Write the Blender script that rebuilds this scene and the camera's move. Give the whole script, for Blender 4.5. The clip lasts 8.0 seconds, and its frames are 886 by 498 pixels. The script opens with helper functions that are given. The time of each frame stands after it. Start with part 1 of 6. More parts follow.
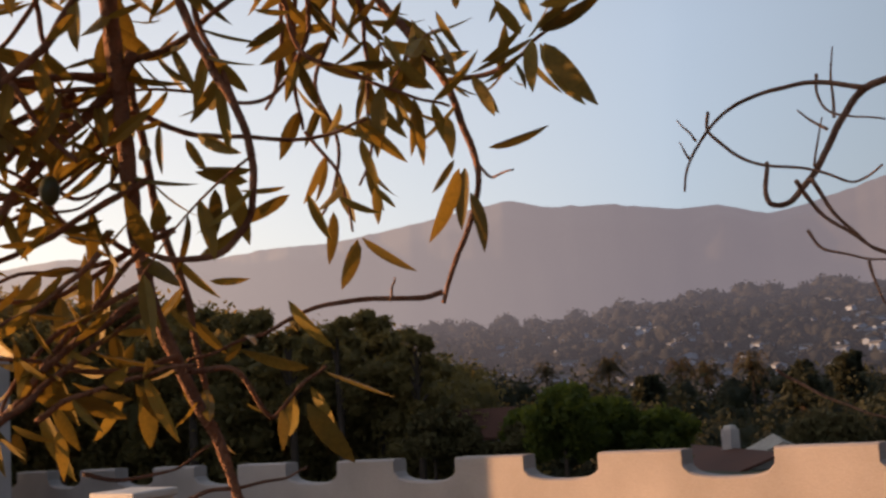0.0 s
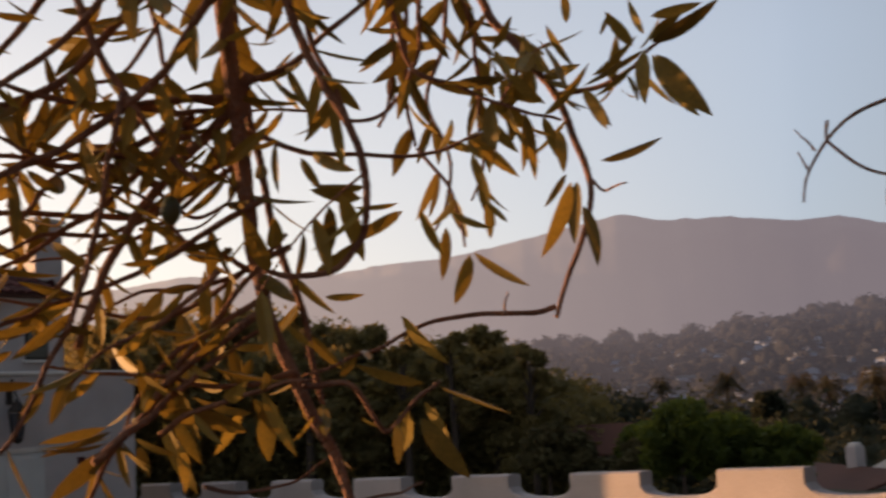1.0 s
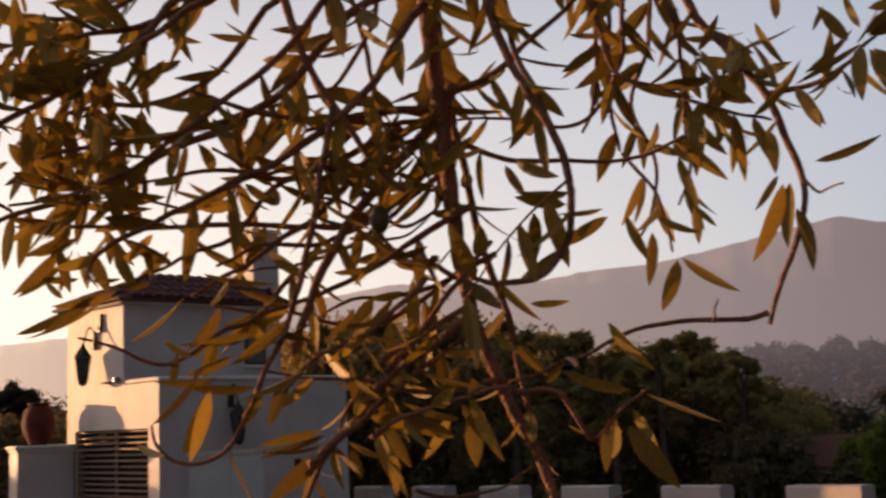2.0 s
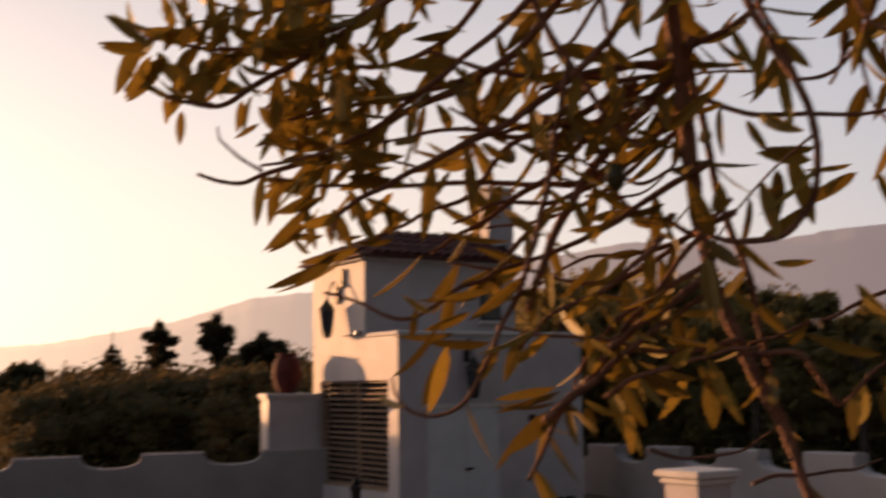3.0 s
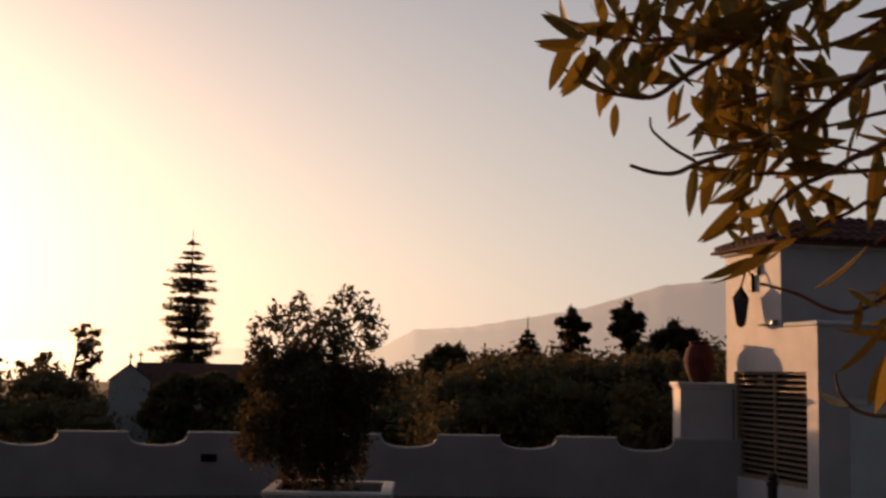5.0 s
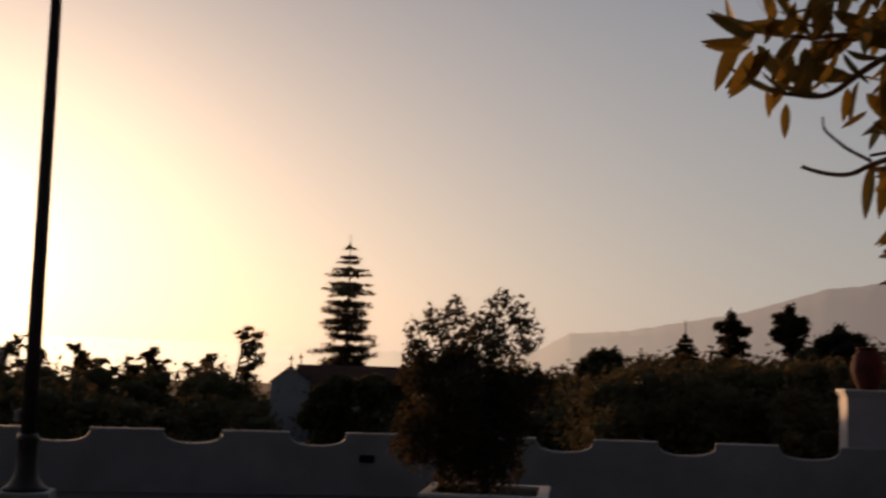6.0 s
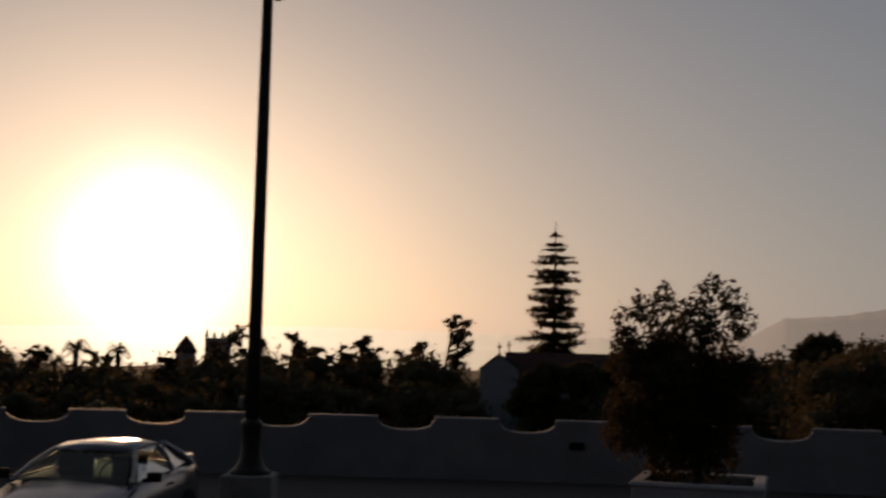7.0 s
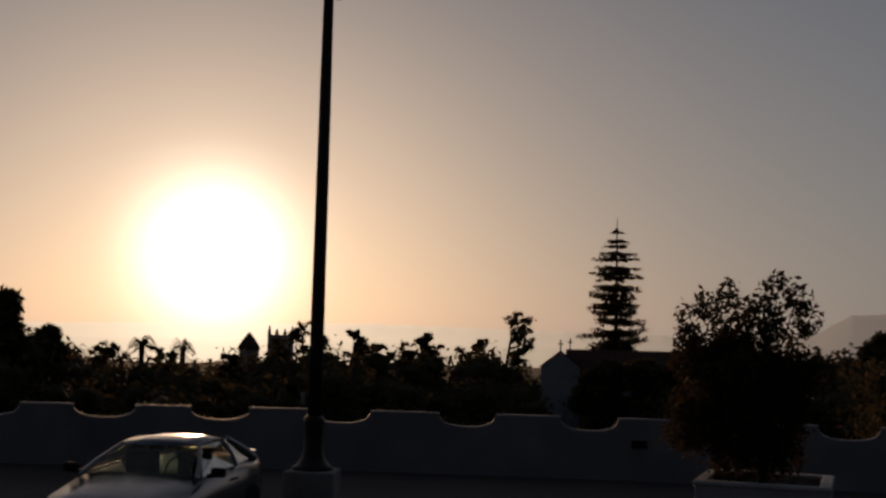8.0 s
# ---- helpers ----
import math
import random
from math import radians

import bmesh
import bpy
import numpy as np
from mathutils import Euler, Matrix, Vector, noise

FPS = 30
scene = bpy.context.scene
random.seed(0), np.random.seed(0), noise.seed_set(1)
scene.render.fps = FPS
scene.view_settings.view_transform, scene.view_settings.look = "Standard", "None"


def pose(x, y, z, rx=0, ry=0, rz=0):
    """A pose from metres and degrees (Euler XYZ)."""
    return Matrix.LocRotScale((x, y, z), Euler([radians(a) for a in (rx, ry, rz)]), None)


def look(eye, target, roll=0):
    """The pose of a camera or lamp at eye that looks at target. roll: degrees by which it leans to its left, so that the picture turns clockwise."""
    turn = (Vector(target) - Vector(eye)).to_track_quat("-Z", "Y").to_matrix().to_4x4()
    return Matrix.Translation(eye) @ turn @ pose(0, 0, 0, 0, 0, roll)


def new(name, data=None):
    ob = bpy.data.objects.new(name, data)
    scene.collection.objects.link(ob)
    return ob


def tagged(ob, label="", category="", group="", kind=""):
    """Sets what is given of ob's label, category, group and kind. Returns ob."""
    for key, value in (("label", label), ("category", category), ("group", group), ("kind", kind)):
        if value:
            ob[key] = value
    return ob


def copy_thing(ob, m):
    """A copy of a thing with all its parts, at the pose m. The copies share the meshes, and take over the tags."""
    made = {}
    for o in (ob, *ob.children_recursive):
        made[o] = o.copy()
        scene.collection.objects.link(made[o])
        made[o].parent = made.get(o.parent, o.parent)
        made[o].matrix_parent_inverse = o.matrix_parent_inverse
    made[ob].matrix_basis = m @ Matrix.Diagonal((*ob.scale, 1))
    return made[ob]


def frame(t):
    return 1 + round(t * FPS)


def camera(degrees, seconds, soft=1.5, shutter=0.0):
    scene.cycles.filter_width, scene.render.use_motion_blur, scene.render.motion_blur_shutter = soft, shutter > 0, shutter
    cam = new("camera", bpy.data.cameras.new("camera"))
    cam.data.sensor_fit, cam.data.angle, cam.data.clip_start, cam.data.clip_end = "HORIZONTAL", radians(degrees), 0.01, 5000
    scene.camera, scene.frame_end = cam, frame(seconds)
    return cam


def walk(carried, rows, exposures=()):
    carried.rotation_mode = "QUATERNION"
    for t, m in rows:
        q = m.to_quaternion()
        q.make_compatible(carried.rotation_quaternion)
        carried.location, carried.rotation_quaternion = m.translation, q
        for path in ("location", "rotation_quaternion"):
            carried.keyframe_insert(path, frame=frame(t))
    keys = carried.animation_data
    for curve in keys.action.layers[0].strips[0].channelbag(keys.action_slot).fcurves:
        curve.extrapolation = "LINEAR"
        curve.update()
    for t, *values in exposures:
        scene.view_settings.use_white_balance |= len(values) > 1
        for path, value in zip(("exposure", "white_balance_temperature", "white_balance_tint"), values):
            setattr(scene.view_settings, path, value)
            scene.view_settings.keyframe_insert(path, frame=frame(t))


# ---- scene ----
EYE = Vector((0, 0, 2.4))
cam = camera(41.4, 8.0, soft=2.6, shutter=0.5)


def aim(yaw, pitch, roll, side):
    """The camera's pose: degrees to the left of +y, up, and of lean; metres that the hand has drifted to the left."""
    return pose(EYE.x - side, EYE.y - 0.1 * side, EYE.z + 0.15 * side, 90 + pitch, 0, yaw) @ pose(0, 0, 0, 0, 0, -roll)


TURNS = (
    (0.0, -33.97, 6.50, 3.34, 0.000), (0.5, -32.02, 7.00, 3.49, 0.000), (0.7, -30.73, 7.23, 3.40, 0.000), (1.0, -28.49, 7.54, 3.20, 0.000),
    (1.2, -26.14, 7.62, 2.93, 0.000), (1.5, -21.79, 8.02, 2.50, 0.000), (1.7, -20.32, 8.18, 2.44, 0.000), (2.8, -9.98, 7.88, 1.43, 0.000),
    (3.0, -6.87, 6.60, 0.80, 0.001), (3.2, -4.10, 6.24, 0.46, 0.003), (3.5, 0.00, 5.19, -0.03, 0.006), (3.8, 3.00, 5.18, -0.42, 0.010),
    (4.0, 5.34, 5.39, -0.67, 0.013), (4.2, 7.73, 4.36, -0.60, 0.016), (5.3, 14.15, 6.39, -1.47, 0.029), (5.5, 14.94, 6.45, -1.63, 0.031),
    (5.6, 15.60, 6.44, -1.64, 0.032), (5.8, 18.30, 6.35, -1.65, 0.034), (6.0, 20.64, 5.92, -1.64, 0.036), (6.2, 22.07, 5.82, -1.78, 0.037), (6.5, 26.16, 5.64, -1.96, 0.038),
    (6.8, 28.94, 5.62, -1.61, 0.039), (7.0, 30.68, 5.05, -1.37, 0.040), (7.2, 32.08, 5.05, -1.12, 0.041), (7.5, 34.54, 4.95, -0.70, 0.042),
    (7.8, 34.03, 4.86, -1.16, 0.0425), (8.0, 33.64, 4.84, -1.46, 0.043))
EXPOSURES = ((0.0, 0.84, 7750, 15), (1.7, 0.66, 8150, 19), (2.8, 0.45, 8200, 23), (3.5, 0.34, 8300, 26), (4.2, 0.11, 8100, 24),
             (5.5, -0.66, 7200, 17), (6.5, -1.2, 6700, 14), (8.0, -2.1, 6300, 13))
walk(cam, [(t, aim(y, p, r, d)) for t, y, p, r, d in TURNS], EXPOSURES)

# ---- world and sun ----
SUN_AZ, SUN_EL = 44.7, 4.3          # degrees left of +y, and up
SUN_DIR = Vector((-math.sin(radians(SUN_AZ)) * math.cos(radians(SUN_EL)),
                  math.cos(radians(SUN_AZ)) * math.cos(radians(SUN_EL)), math.sin(radians(SUN_EL))))


# power of the cosine to the sun, strength, colour
HAZE = ((0, 0.6, (0.33, 0.45, 0.65)), (1, 0.6, (0.85, 0.70, 0.46)), (12, 0.87, (1.0, 0.665, 0.465)), (60, 1.0, (1.0, 0.765, 0.57)), (700, 8.5, (1.0, 0.90, 0.70)))


def build_world():
    w = bpy.data.worlds.new("sky")
    scene.world = w
    w.use_nodes = True
    nt = w.node_tree
    n, ln = nt.nodes, nt.links
    n.clear()
    out, bg = n.new("ShaderNodeOutputWorld"), n.new("ShaderNodeBackground")
    sky = n.new("ShaderNodeTexSky")
    sky.sky_type, sky.sun_disc = "NISHITA", False
    sky.sun_elevation, sky.sun_rotation = radians(SUN_EL), radians(-SUN_AZ)
    sky.air_density, sky.dust_density, sky.ozone_density = 1.0, 2.0, 1.5
    ln.new(sky.outputs[0], bg.inputs[0])
    bg.inputs[1].default_value = 0.05
    # light scattered by the hazy evening air, stronger towards the sun
    tc, dot, mx = n.new("ShaderNodeTexCoord"), n.new("ShaderNodeVectorMath"), n.new("ShaderNodeMath")
    dot.operation = "DOT_PRODUCT"
    dot.inputs[1].default_value = SUN_DIR
    mx.operation, mx.inputs[1].default_value = "MAXIMUM", 0.0
    ln.new(tc.outputs["Generated"], dot.inputs[0])
    ln.new(dot.outputs["Value"], mx.inputs[0])
    away = n.new("ShaderNodeMapRange")
    away.inputs["From Min"].default_value, away.inputs["From Max"].default_value = -0.5, 0.02
    away.inputs["To Min"].default_value = 0.21
    ln.new(dot.outputs["Value"], away.inputs["Value"])
    sep, low = n.new("ShaderNodeSeparateXYZ"), n.new("ShaderNodeMapRange")
    ln.new(tc.outputs["Generated"], sep.inputs[0])
    ln.new(sep.outputs["Z"], low.inputs["Value"])
    low.inputs["From Max"].default_value = 0.36
    low.inputs["To Min"].default_value, low.inputs["To Max"].default_value = 1.25, 0.38
    shaders = [bg]
    for power, strength, colour in HAZE:
        b2, mu = n.new("ShaderNodeBackground"), n.new("ShaderNodeMath")
        mu.operation, mu.inputs[1].default_value = "MULTIPLY", strength
        if power:
            pw = n.new("ShaderNodeMath")
            pw.operation, pw.inputs[1].default_value = "POWER", power
            ln.new(mx.outputs[0], pw.inputs[0])
            if power < 50:          # thicker air low down
                lw = n.new("ShaderNodeMath")
                lw.operation = "MULTIPLY"
                ln.new(pw.outputs[0], lw.inputs[0])
                ln.new(low.outputs[0], lw.inputs[1])
                pw = lw
            ln.new(pw.outputs[0], mu.inputs[0])
        else:
            hi, lw = n.new("ShaderNodeMapRange"), n.new("ShaderNodeMath")
            hi.inputs["From Min"].default_value, hi.inputs["From Max"].default_value, hi.inputs["To Min"].default_value, hi.inputs["To Max"].default_value = 0.28, 0.8, 1.0, 0.6
            lw.operation = "MULTIPLY"
            ln.new(sep.outputs["Z"], hi.inputs["Value"])
            ln.new(hi.outputs[0], lw.inputs[0])
            ln.new(away.outputs[0], lw.inputs[1])
            ln.new(lw.outputs[0], mu.inputs[0])
        ln.new(mu.outputs[0], b2.inputs[1])
        b2.inputs[0].default_value = (*colour, 1)
        shaders.append(b2)
    cur = shaders[0]
    for s in shaders[1:]:
        a = n.new("ShaderNodeAddShader")
        ln.new(cur.outputs[0], a.inputs[0])
        ln.new(s.outputs[0], a.inputs[1])
        cur = a
    ln.new(cur.outputs[0], out.inputs[0])


build_world()
sun = new("sun", bpy.data.lights.new("sun", "SUN"))
sun.data.energy, sun.data.angle, sun.data.color = 4.7, radians(0.6), (1.0, 0.57, 0.29)
sun.matrix_world = look(SUN_DIR * 50, (0, 0, 0))


# ---- materials ----
def material(name, base, rough=0.8, second=None, scale=4.0, fine=60.0, bump=0.2, bump_scale=None, metallic=0.0,
             translucent=None, per_object=0.0, glow=None, detail=6.0, spec=0.3, through_share=0.5, per_island=False):
    """A surface with colour varied at two scales, grain and relief."""
    m = bpy.data.materials.new(name)
    m.use_nodes = True
    nt = m.node_tree
    n, ln = nt.nodes, nt.links
    bsdf, out = n["Principled BSDF"], n["Material Output"]
    second = second or tuple(c * 0.7 for c in base)
    tc = n.new("ShaderNodeTexCoord")
    n1, n2, mix, mix2 = (n.new(k) for k in ("ShaderNodeTexNoise", "ShaderNodeTexNoise", "ShaderNodeMix", "ShaderNodeMix"))
    n1.inputs["Scale"].default_value, n1.inputs["Detail"].default_value = scale, detail
    n2.inputs["Scale"].default_value, n2.inputs["Detail"].default_value = fine, 4
    for q in (n1, n2):
        ln.new(tc.outputs["Object"], q.inputs["Vector"])
    ramp = n.new("ShaderNodeValToRGB")
    ramp.color_ramp.elements[0].position, ramp.color_ramp.elements[1].position = 0.35, 0.68
    ln.new(n1.outputs["Fac"], ramp.inputs[0])
    for q in (mix, mix2):
        q.data_type = "RGBA"
    mix.inputs["A"].default_value, mix.inputs["B"].default_value = (*base, 1), (*second, 1)
    ln.new(ramp.outputs[0], mix.inputs["Factor"])
    mix2.blend_type = "OVERLAY"
    mix2.inputs["Factor"].default_value = 0.35
    ln.new(mix.outputs["Result"], mix2.inputs["A"])
    grey = n.new("ShaderNodeMix")
    grey.data_type = "RGBA"
    grey.inputs["A"].default_value, grey.inputs["B"].default_value = (0.3, 0.3, 0.3, 1), (0.7, 0.7, 0.7, 1)
    ln.new(n2.outputs["Fac"], grey.inputs["Factor"])
    ln.new(grey.outputs["Result"], mix2.inputs["B"])
    colour = mix2.outputs["Result"]
    chance = None
    if per_object:
        chance = n.new("ShaderNodeObjectInfo").outputs["Random"]
        if per_island:                # a value of its own for every leaf, in a mesh of many too
            isle, ad, fr = n.new("ShaderNodeNewGeometry"), n.new("ShaderNodeMath"), n.new("ShaderNodeMath")
            fr.operation = "FRACT"
            ln.new(isle.outputs["Random Per Island"], ad.inputs[0])
            ln.new(chance, ad.inputs[1])
            ln.new(ad.outputs[0], fr.inputs[0])
            chance = fr.outputs[0]
        hsv, mr = n.new("ShaderNodeHueSaturation"), n.new("ShaderNodeMapRange")
        mr.inputs["To Min"].default_value, mr.inputs["To Max"].default_value = 1 - per_object, 1 + per_object
        ln.new(chance, mr.inputs["Value"])
        ln.new(mr.outputs[0], hsv.inputs["Value"])
        ln.new(colour, hsv.inputs["Color"])
        colour = hsv.outputs[0]
    ln.new(colour, bsdf.inputs["Base Color"])
    bsdf.inputs["Roughness"].default_value, bsdf.inputs["Metallic"].default_value = rough, metallic
    bsdf.inputs["Specular IOR Level"].default_value = spec
    if bump:
        bp = n.new("ShaderNodeBump")
        bp.inputs["Strength"].default_value, bp.inputs["Distance"].default_value = bump, 0.02
        ln.new(n2.outputs["Fac"], bp.inputs["Height"])
        ln.new(bp.outputs[0], bsdf.inputs["Normal"])
    if translucent:
        tr, ms = n.new("ShaderNodeBsdfTranslucent"), n.new("ShaderNodeMixShader")
        tr.inputs[0].default_value = (*translucent, 1)
        ms.inputs[0].default_value = through_share
        if per_object:
            mr2 = n.new("ShaderNodeMapRange")
            mr2.inputs["To Min"].default_value, mr2.inputs["To Max"].default_value = through_share * 0.3, through_share * 1.7
            ln.new(chance, mr2.inputs["Value"])
            ln.new(mr2.outputs[0], ms.inputs[0])
        ln.new(bsdf.outputs[0], ms.inputs[1])
        ln.new(tr.outputs[0], ms.inputs[2])
        ln.new(ms.outputs[0], out.inputs[0])
    if glow:
        bsdf.inputs["Emission Color"].default_value = (*glow[:3], 1)
        bsdf.inputs["Emission Strength"].default_value = glow[3]
    return m


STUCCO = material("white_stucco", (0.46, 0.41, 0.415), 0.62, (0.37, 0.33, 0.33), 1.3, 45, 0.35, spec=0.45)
# white stucco darkened in colour, as sunlit parapets come out too bright
PARAPET = material("darkened_stucco", (0.33, 0.29, 0.285), 0.7, (0.245, 0.215, 0.21), 0.9, 38, 0.45, spec=0.4)
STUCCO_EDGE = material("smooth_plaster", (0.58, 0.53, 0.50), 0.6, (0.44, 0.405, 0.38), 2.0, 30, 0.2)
ASPHALT = material("asphalt", (0.115, 0.085, 0.072), 0.95, (0.075, 0.056, 0.048), 0.25, 30, 0.5)
SOIL = material("soil_and_scrub", (0.06, 0.055, 0.03), 1.0, (0.035, 0.045, 0.02), 0.02, 0.7, 0.3)
TERRACOTTA = material("terracotta", (0.105, 0.019, 0.013), 0.85, (0.065, 0.014, 0.010), 5, 40, 0.3, per_object=0.25)
ROOF_TILE = material("dark_clay_tile", (0.085, 0.024, 0.021), 0.9, (0.05, 0.016, 0.015), 5, 40, 0.3, per_object=0.3)
ROOF_RED = material("clay_roof", (0.11, 0.045, 0.032), 0.9, (0.07, 0.032, 0.026), 0.4, 4, 0.4)
IRON = material("black_iron", (0.02, 0.018, 0.016), 0.5, (0.035, 0.025, 0.02), 8, 60, 0.2, metallic=0.6)
POLE_PAINT = material("brown_painted_steel", (0.05, 0.035, 0.028), 0.45, (0.03, 0.022, 0.02), 3, 50, 0.15, metallic=0.3)
SLAT = material("brown_painted_slat", (0.30, 0.20, 0.14), 0.5, (0.20, 0.13, 0.09), 4, 60, 0.2, per_object=0.2)
# near-black in place of the unlit hollows behind louvre and vent slats
DARK = material("unlit_hollow_black", (0.02, 0.018, 0.018), 0.95)
DOOR_WHITE = material("white_door_paint", (0.52, 0.52, 0.52), 0.6, (0.46, 0.46, 0.46), 2, 40, 0.1)
# dark so that the added south wall bounces little sun back
BLOCKER_DARK = material("blocker_dark", (0.09, 0.08, 0.075), 0.95, (0.06, 0.055, 0.05), 1.0, 30, 0.3)
CONCRETE = material("concrete", (0.34, 0.31, 0.28), 0.9, (0.24, 0.22, 0.20), 3, 50, 0.3)
BARK = material("olive_bark", (0.24, 0.115, 0.07), 0.85, (0.13, 0.06, 0.04), 30, 200, 0.6)
DEAD_TWIG = material("bare_twig_bark", (0.21, 0.12, 0.085), 0.85, (0.11, 0.06, 0.045), 30, 200, 0.5)
LEAF = material("olive_leaf", (0.31, 0.21, 0.048), 0.5, (0.20, 0.148, 0.038), 20, 120, 0.15, translucent=(0.18, 0.108, 0.019),
                per_object=0.5, spec=0.2, through_share=0.36, per_island=True)
OLIVE_FRUIT = material("olive_fruit", (0.05, 0.06, 0.025), 0.4, (0.04, 0.03, 0.03), 30, 90, 0.05)
TREE_BARK = material("tree_bark", (0.07, 0.05, 0.04), 0.95, (0.045, 0.033, 0.027), 3, 30, 0.5)
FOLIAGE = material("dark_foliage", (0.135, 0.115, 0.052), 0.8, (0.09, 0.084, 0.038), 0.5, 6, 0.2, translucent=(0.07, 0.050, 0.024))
# dark_foliage lightened and yellowed for the side-lit trees behind the tower
FOLIAGE_SUNLIT = material("sunlit_foliage", (0.17, 0.135, 0.055), 0.75, (0.115, 0.10, 0.042), 0.7, 7, 0.2, translucent=(0.25, 0.175, 0.055), through_share=0.45)
# dark_foliage in a darker copy, shade of backlit leaves put into the colour
FOLIAGE_DIM = material("dimmed_foliage", (0.085, 0.072, 0.036), 0.8, (0.05, 0.046, 0.026), 0.9, 8, 0.2, translucent=(0.05, 0.032, 0.015))
FOLIAGE_COOL = material("valley_foliage", (0.050, 0.056, 0.036), 0.85, (0.030, 0.036, 0.026), 0.06, 3, 0.2, translucent=(0.03, 0.03, 0.015))
FOLIAGE_GREEN = material("bright_foliage", (0.075, 0.105, 0.022), 0.7, (0.034, 0.055, 0.014), 1.6, 8, 0.2, translucent=(0.17, 0.18, 0.024))
CONIFER = material("conifer_needles", (0.07, 0.062, 0.034), 0.85, (0.045, 0.042, 0.024), 0.5, 6, 0.2, translucent=(0.07, 0.045, 0.02))
GLASS = bpy.data.materials.new("window_glass")
GLASS.use_nodes = True
_g = GLASS.node_tree.nodes["Principled BSDF"]
_g.inputs["Base Color"].default_value = (0.03, 0.035, 0.045, 1)
_g.inputs["Roughness"].default_value = 0.06
CAR_GLASS = bpy.data.materials.new("car_glass")
CAR_GLASS.use_nodes = True
_n, _l = CAR_GLASS.node_tree.nodes, CAR_GLASS.node_tree.links
_t, _gl, _f, _m = _n.new("ShaderNodeBsdfTransparent"), _n.new("ShaderNodeBsdfGlossy"), _n.new("ShaderNodeFresnel"), _n.new("ShaderNodeMixShader")
_t.inputs[0].default_value, _gl.inputs["Roughness"].default_value, _f.inputs[0].default_value = (0.24, 0.28, 0.24, 1), 0.03, 1.5
_l.new(_f.outputs[0], _m.inputs[0])
_l.new(_t.outputs[0], _m.inputs[1])
_l.new(_gl.outputs[0], _m.inputs[2])
_l.new(_m.outputs[0], _n["Material Output"].inputs[0])
CAR_PAINT = material("silver_car_paint", (0.21, 0.205, 0.22), 0.2, (0.18, 0.175, 0.19), 2, 300, 0.02, metallic=0.7, spec=0.6)
RUBBER = material("black_rubber", (0.015, 0.015, 0.015), 0.8)


# ---- modelling helpers ----
def at(az, dist, z=0.0):
    """A place by its bearing from the eye (degrees left of +y), its distance on the plan, and its height."""
    return Vector((-math.sin(radians(az)) * dist, math.cos(radians(az)) * dist, z))


def up_at(az, el, dist):
    """A place by bearing, elevation and plan distance from the eye."""
    return at(az, dist, EYE.z + dist * math.tan(radians(el)))


def part(name, bm, mat, parent=None, label="", smooth=False):
    me = bpy.data.meshes.new(name)
    bm.to_mesh(me)
    bm.free()
    me.materials.append(mat)
    if smooth:
        for p in me.polygons:
            p.use_smooth = True
    ob = new(name, me)
    if parent:
        ob.parent = parent
    if label:
        ob["label"] = label
    return ob


def thing(name, m, label, category, group=""):
    e = new(name)
    e.empty_display_size = 0.2
    e.matrix_world = m if isinstance(m, Matrix) else Matrix.Translation(m)
    return tagged(e, label, category, group)


def box(bm, c, s, m=None, bevel=0.0):
    r = bmesh.ops.create_cube(bm, size=1.0)["verts"]
    for v in r:
        v.co = Vector((c[0] + v.co.x * s[0], c[1] + v.co.y * s[1], c[2] + v.co.z * s[2]))
    if bevel:
        es = list({e for v in r for e in v.link_edges})
        r = bmesh.ops.bevel(bm, geom=es, offset=bevel, segments=2, affect="EDGES", profile=0.5)["verts"]
    if m:
        for v in r:
            v.co = m @ v.co
    return r


def boxed(c, s, m=None, bevel=0.0):
    bm = bmesh.new()
    box(bm, c, s, m, bevel)
    return bm


def tube(bm, pts, radii, n=8, cap=True):
    """A round limb along points."""
    rings = []
    side = None
    for i, p in enumerate(pts):
        d = (pts[min(i + 1, len(pts) - 1)] - pts[max(i - 1, 0)]).normalized()
        if side is None:
            side = d.orthogonal().normalized()
        side = (side - d * side.dot(d)).normalized()
        b = d.cross(side)
        rings.append([bm.verts.new(p + (side * math.cos(a) + b * math.sin(a)) * radii[i]) for a in (2 * math.pi * k / n for k in range(n))])
    for a, b in zip(rings, rings[1:]):
        for k in range(n):
            bm.faces.new((a[k], a[(k + 1) % n], b[(k + 1) % n], b[k]))
    if cap:
        bm.faces.new(rings[0][::-1])
        bm.faces.new(rings[-1])


def lathe(bm, profile, n=24, centre=(0, 0)):
    rings = [[bm.verts.new((centre[0] + r * math.cos(2 * math.pi * k / n), centre[1] + r * math.sin(2 * math.pi * k / n), z)) for k in range(n)]
             for r, z in profile]
    for a, b in zip(rings, rings[1:]):
        for k in range(n):
            bm.faces.new((a[k], a[(k + 1) % n], b[(k + 1) % n], b[k]))
    bm.faces.new(rings[0][::-1])
    bm.faces.new(rings[-1])


def curve_points(ctrl, steps):
    """Points on a smooth curve through the control points."""
    out = []
    c = [ctrl[0] * 2 - ctrl[1]] + list(ctrl) + [ctrl[-1] * 2 - ctrl[-2]]
    for i in range(1, len(c) - 2):
        for k in range(steps):
            t = k / steps
            out.append(0.5 * ((2 * c[i]) + (c[i + 1] - c[i - 1]) * t + (2 * c[i - 1] - 5 * c[i] + 4 * c[i + 1] - c[i + 2]) * t * t
                              + (3 * c[i] - c[i - 1] - 3 * c[i + 1] + c[i + 2]) * t ** 3))
    out.append(ctrl[-1])
    return out


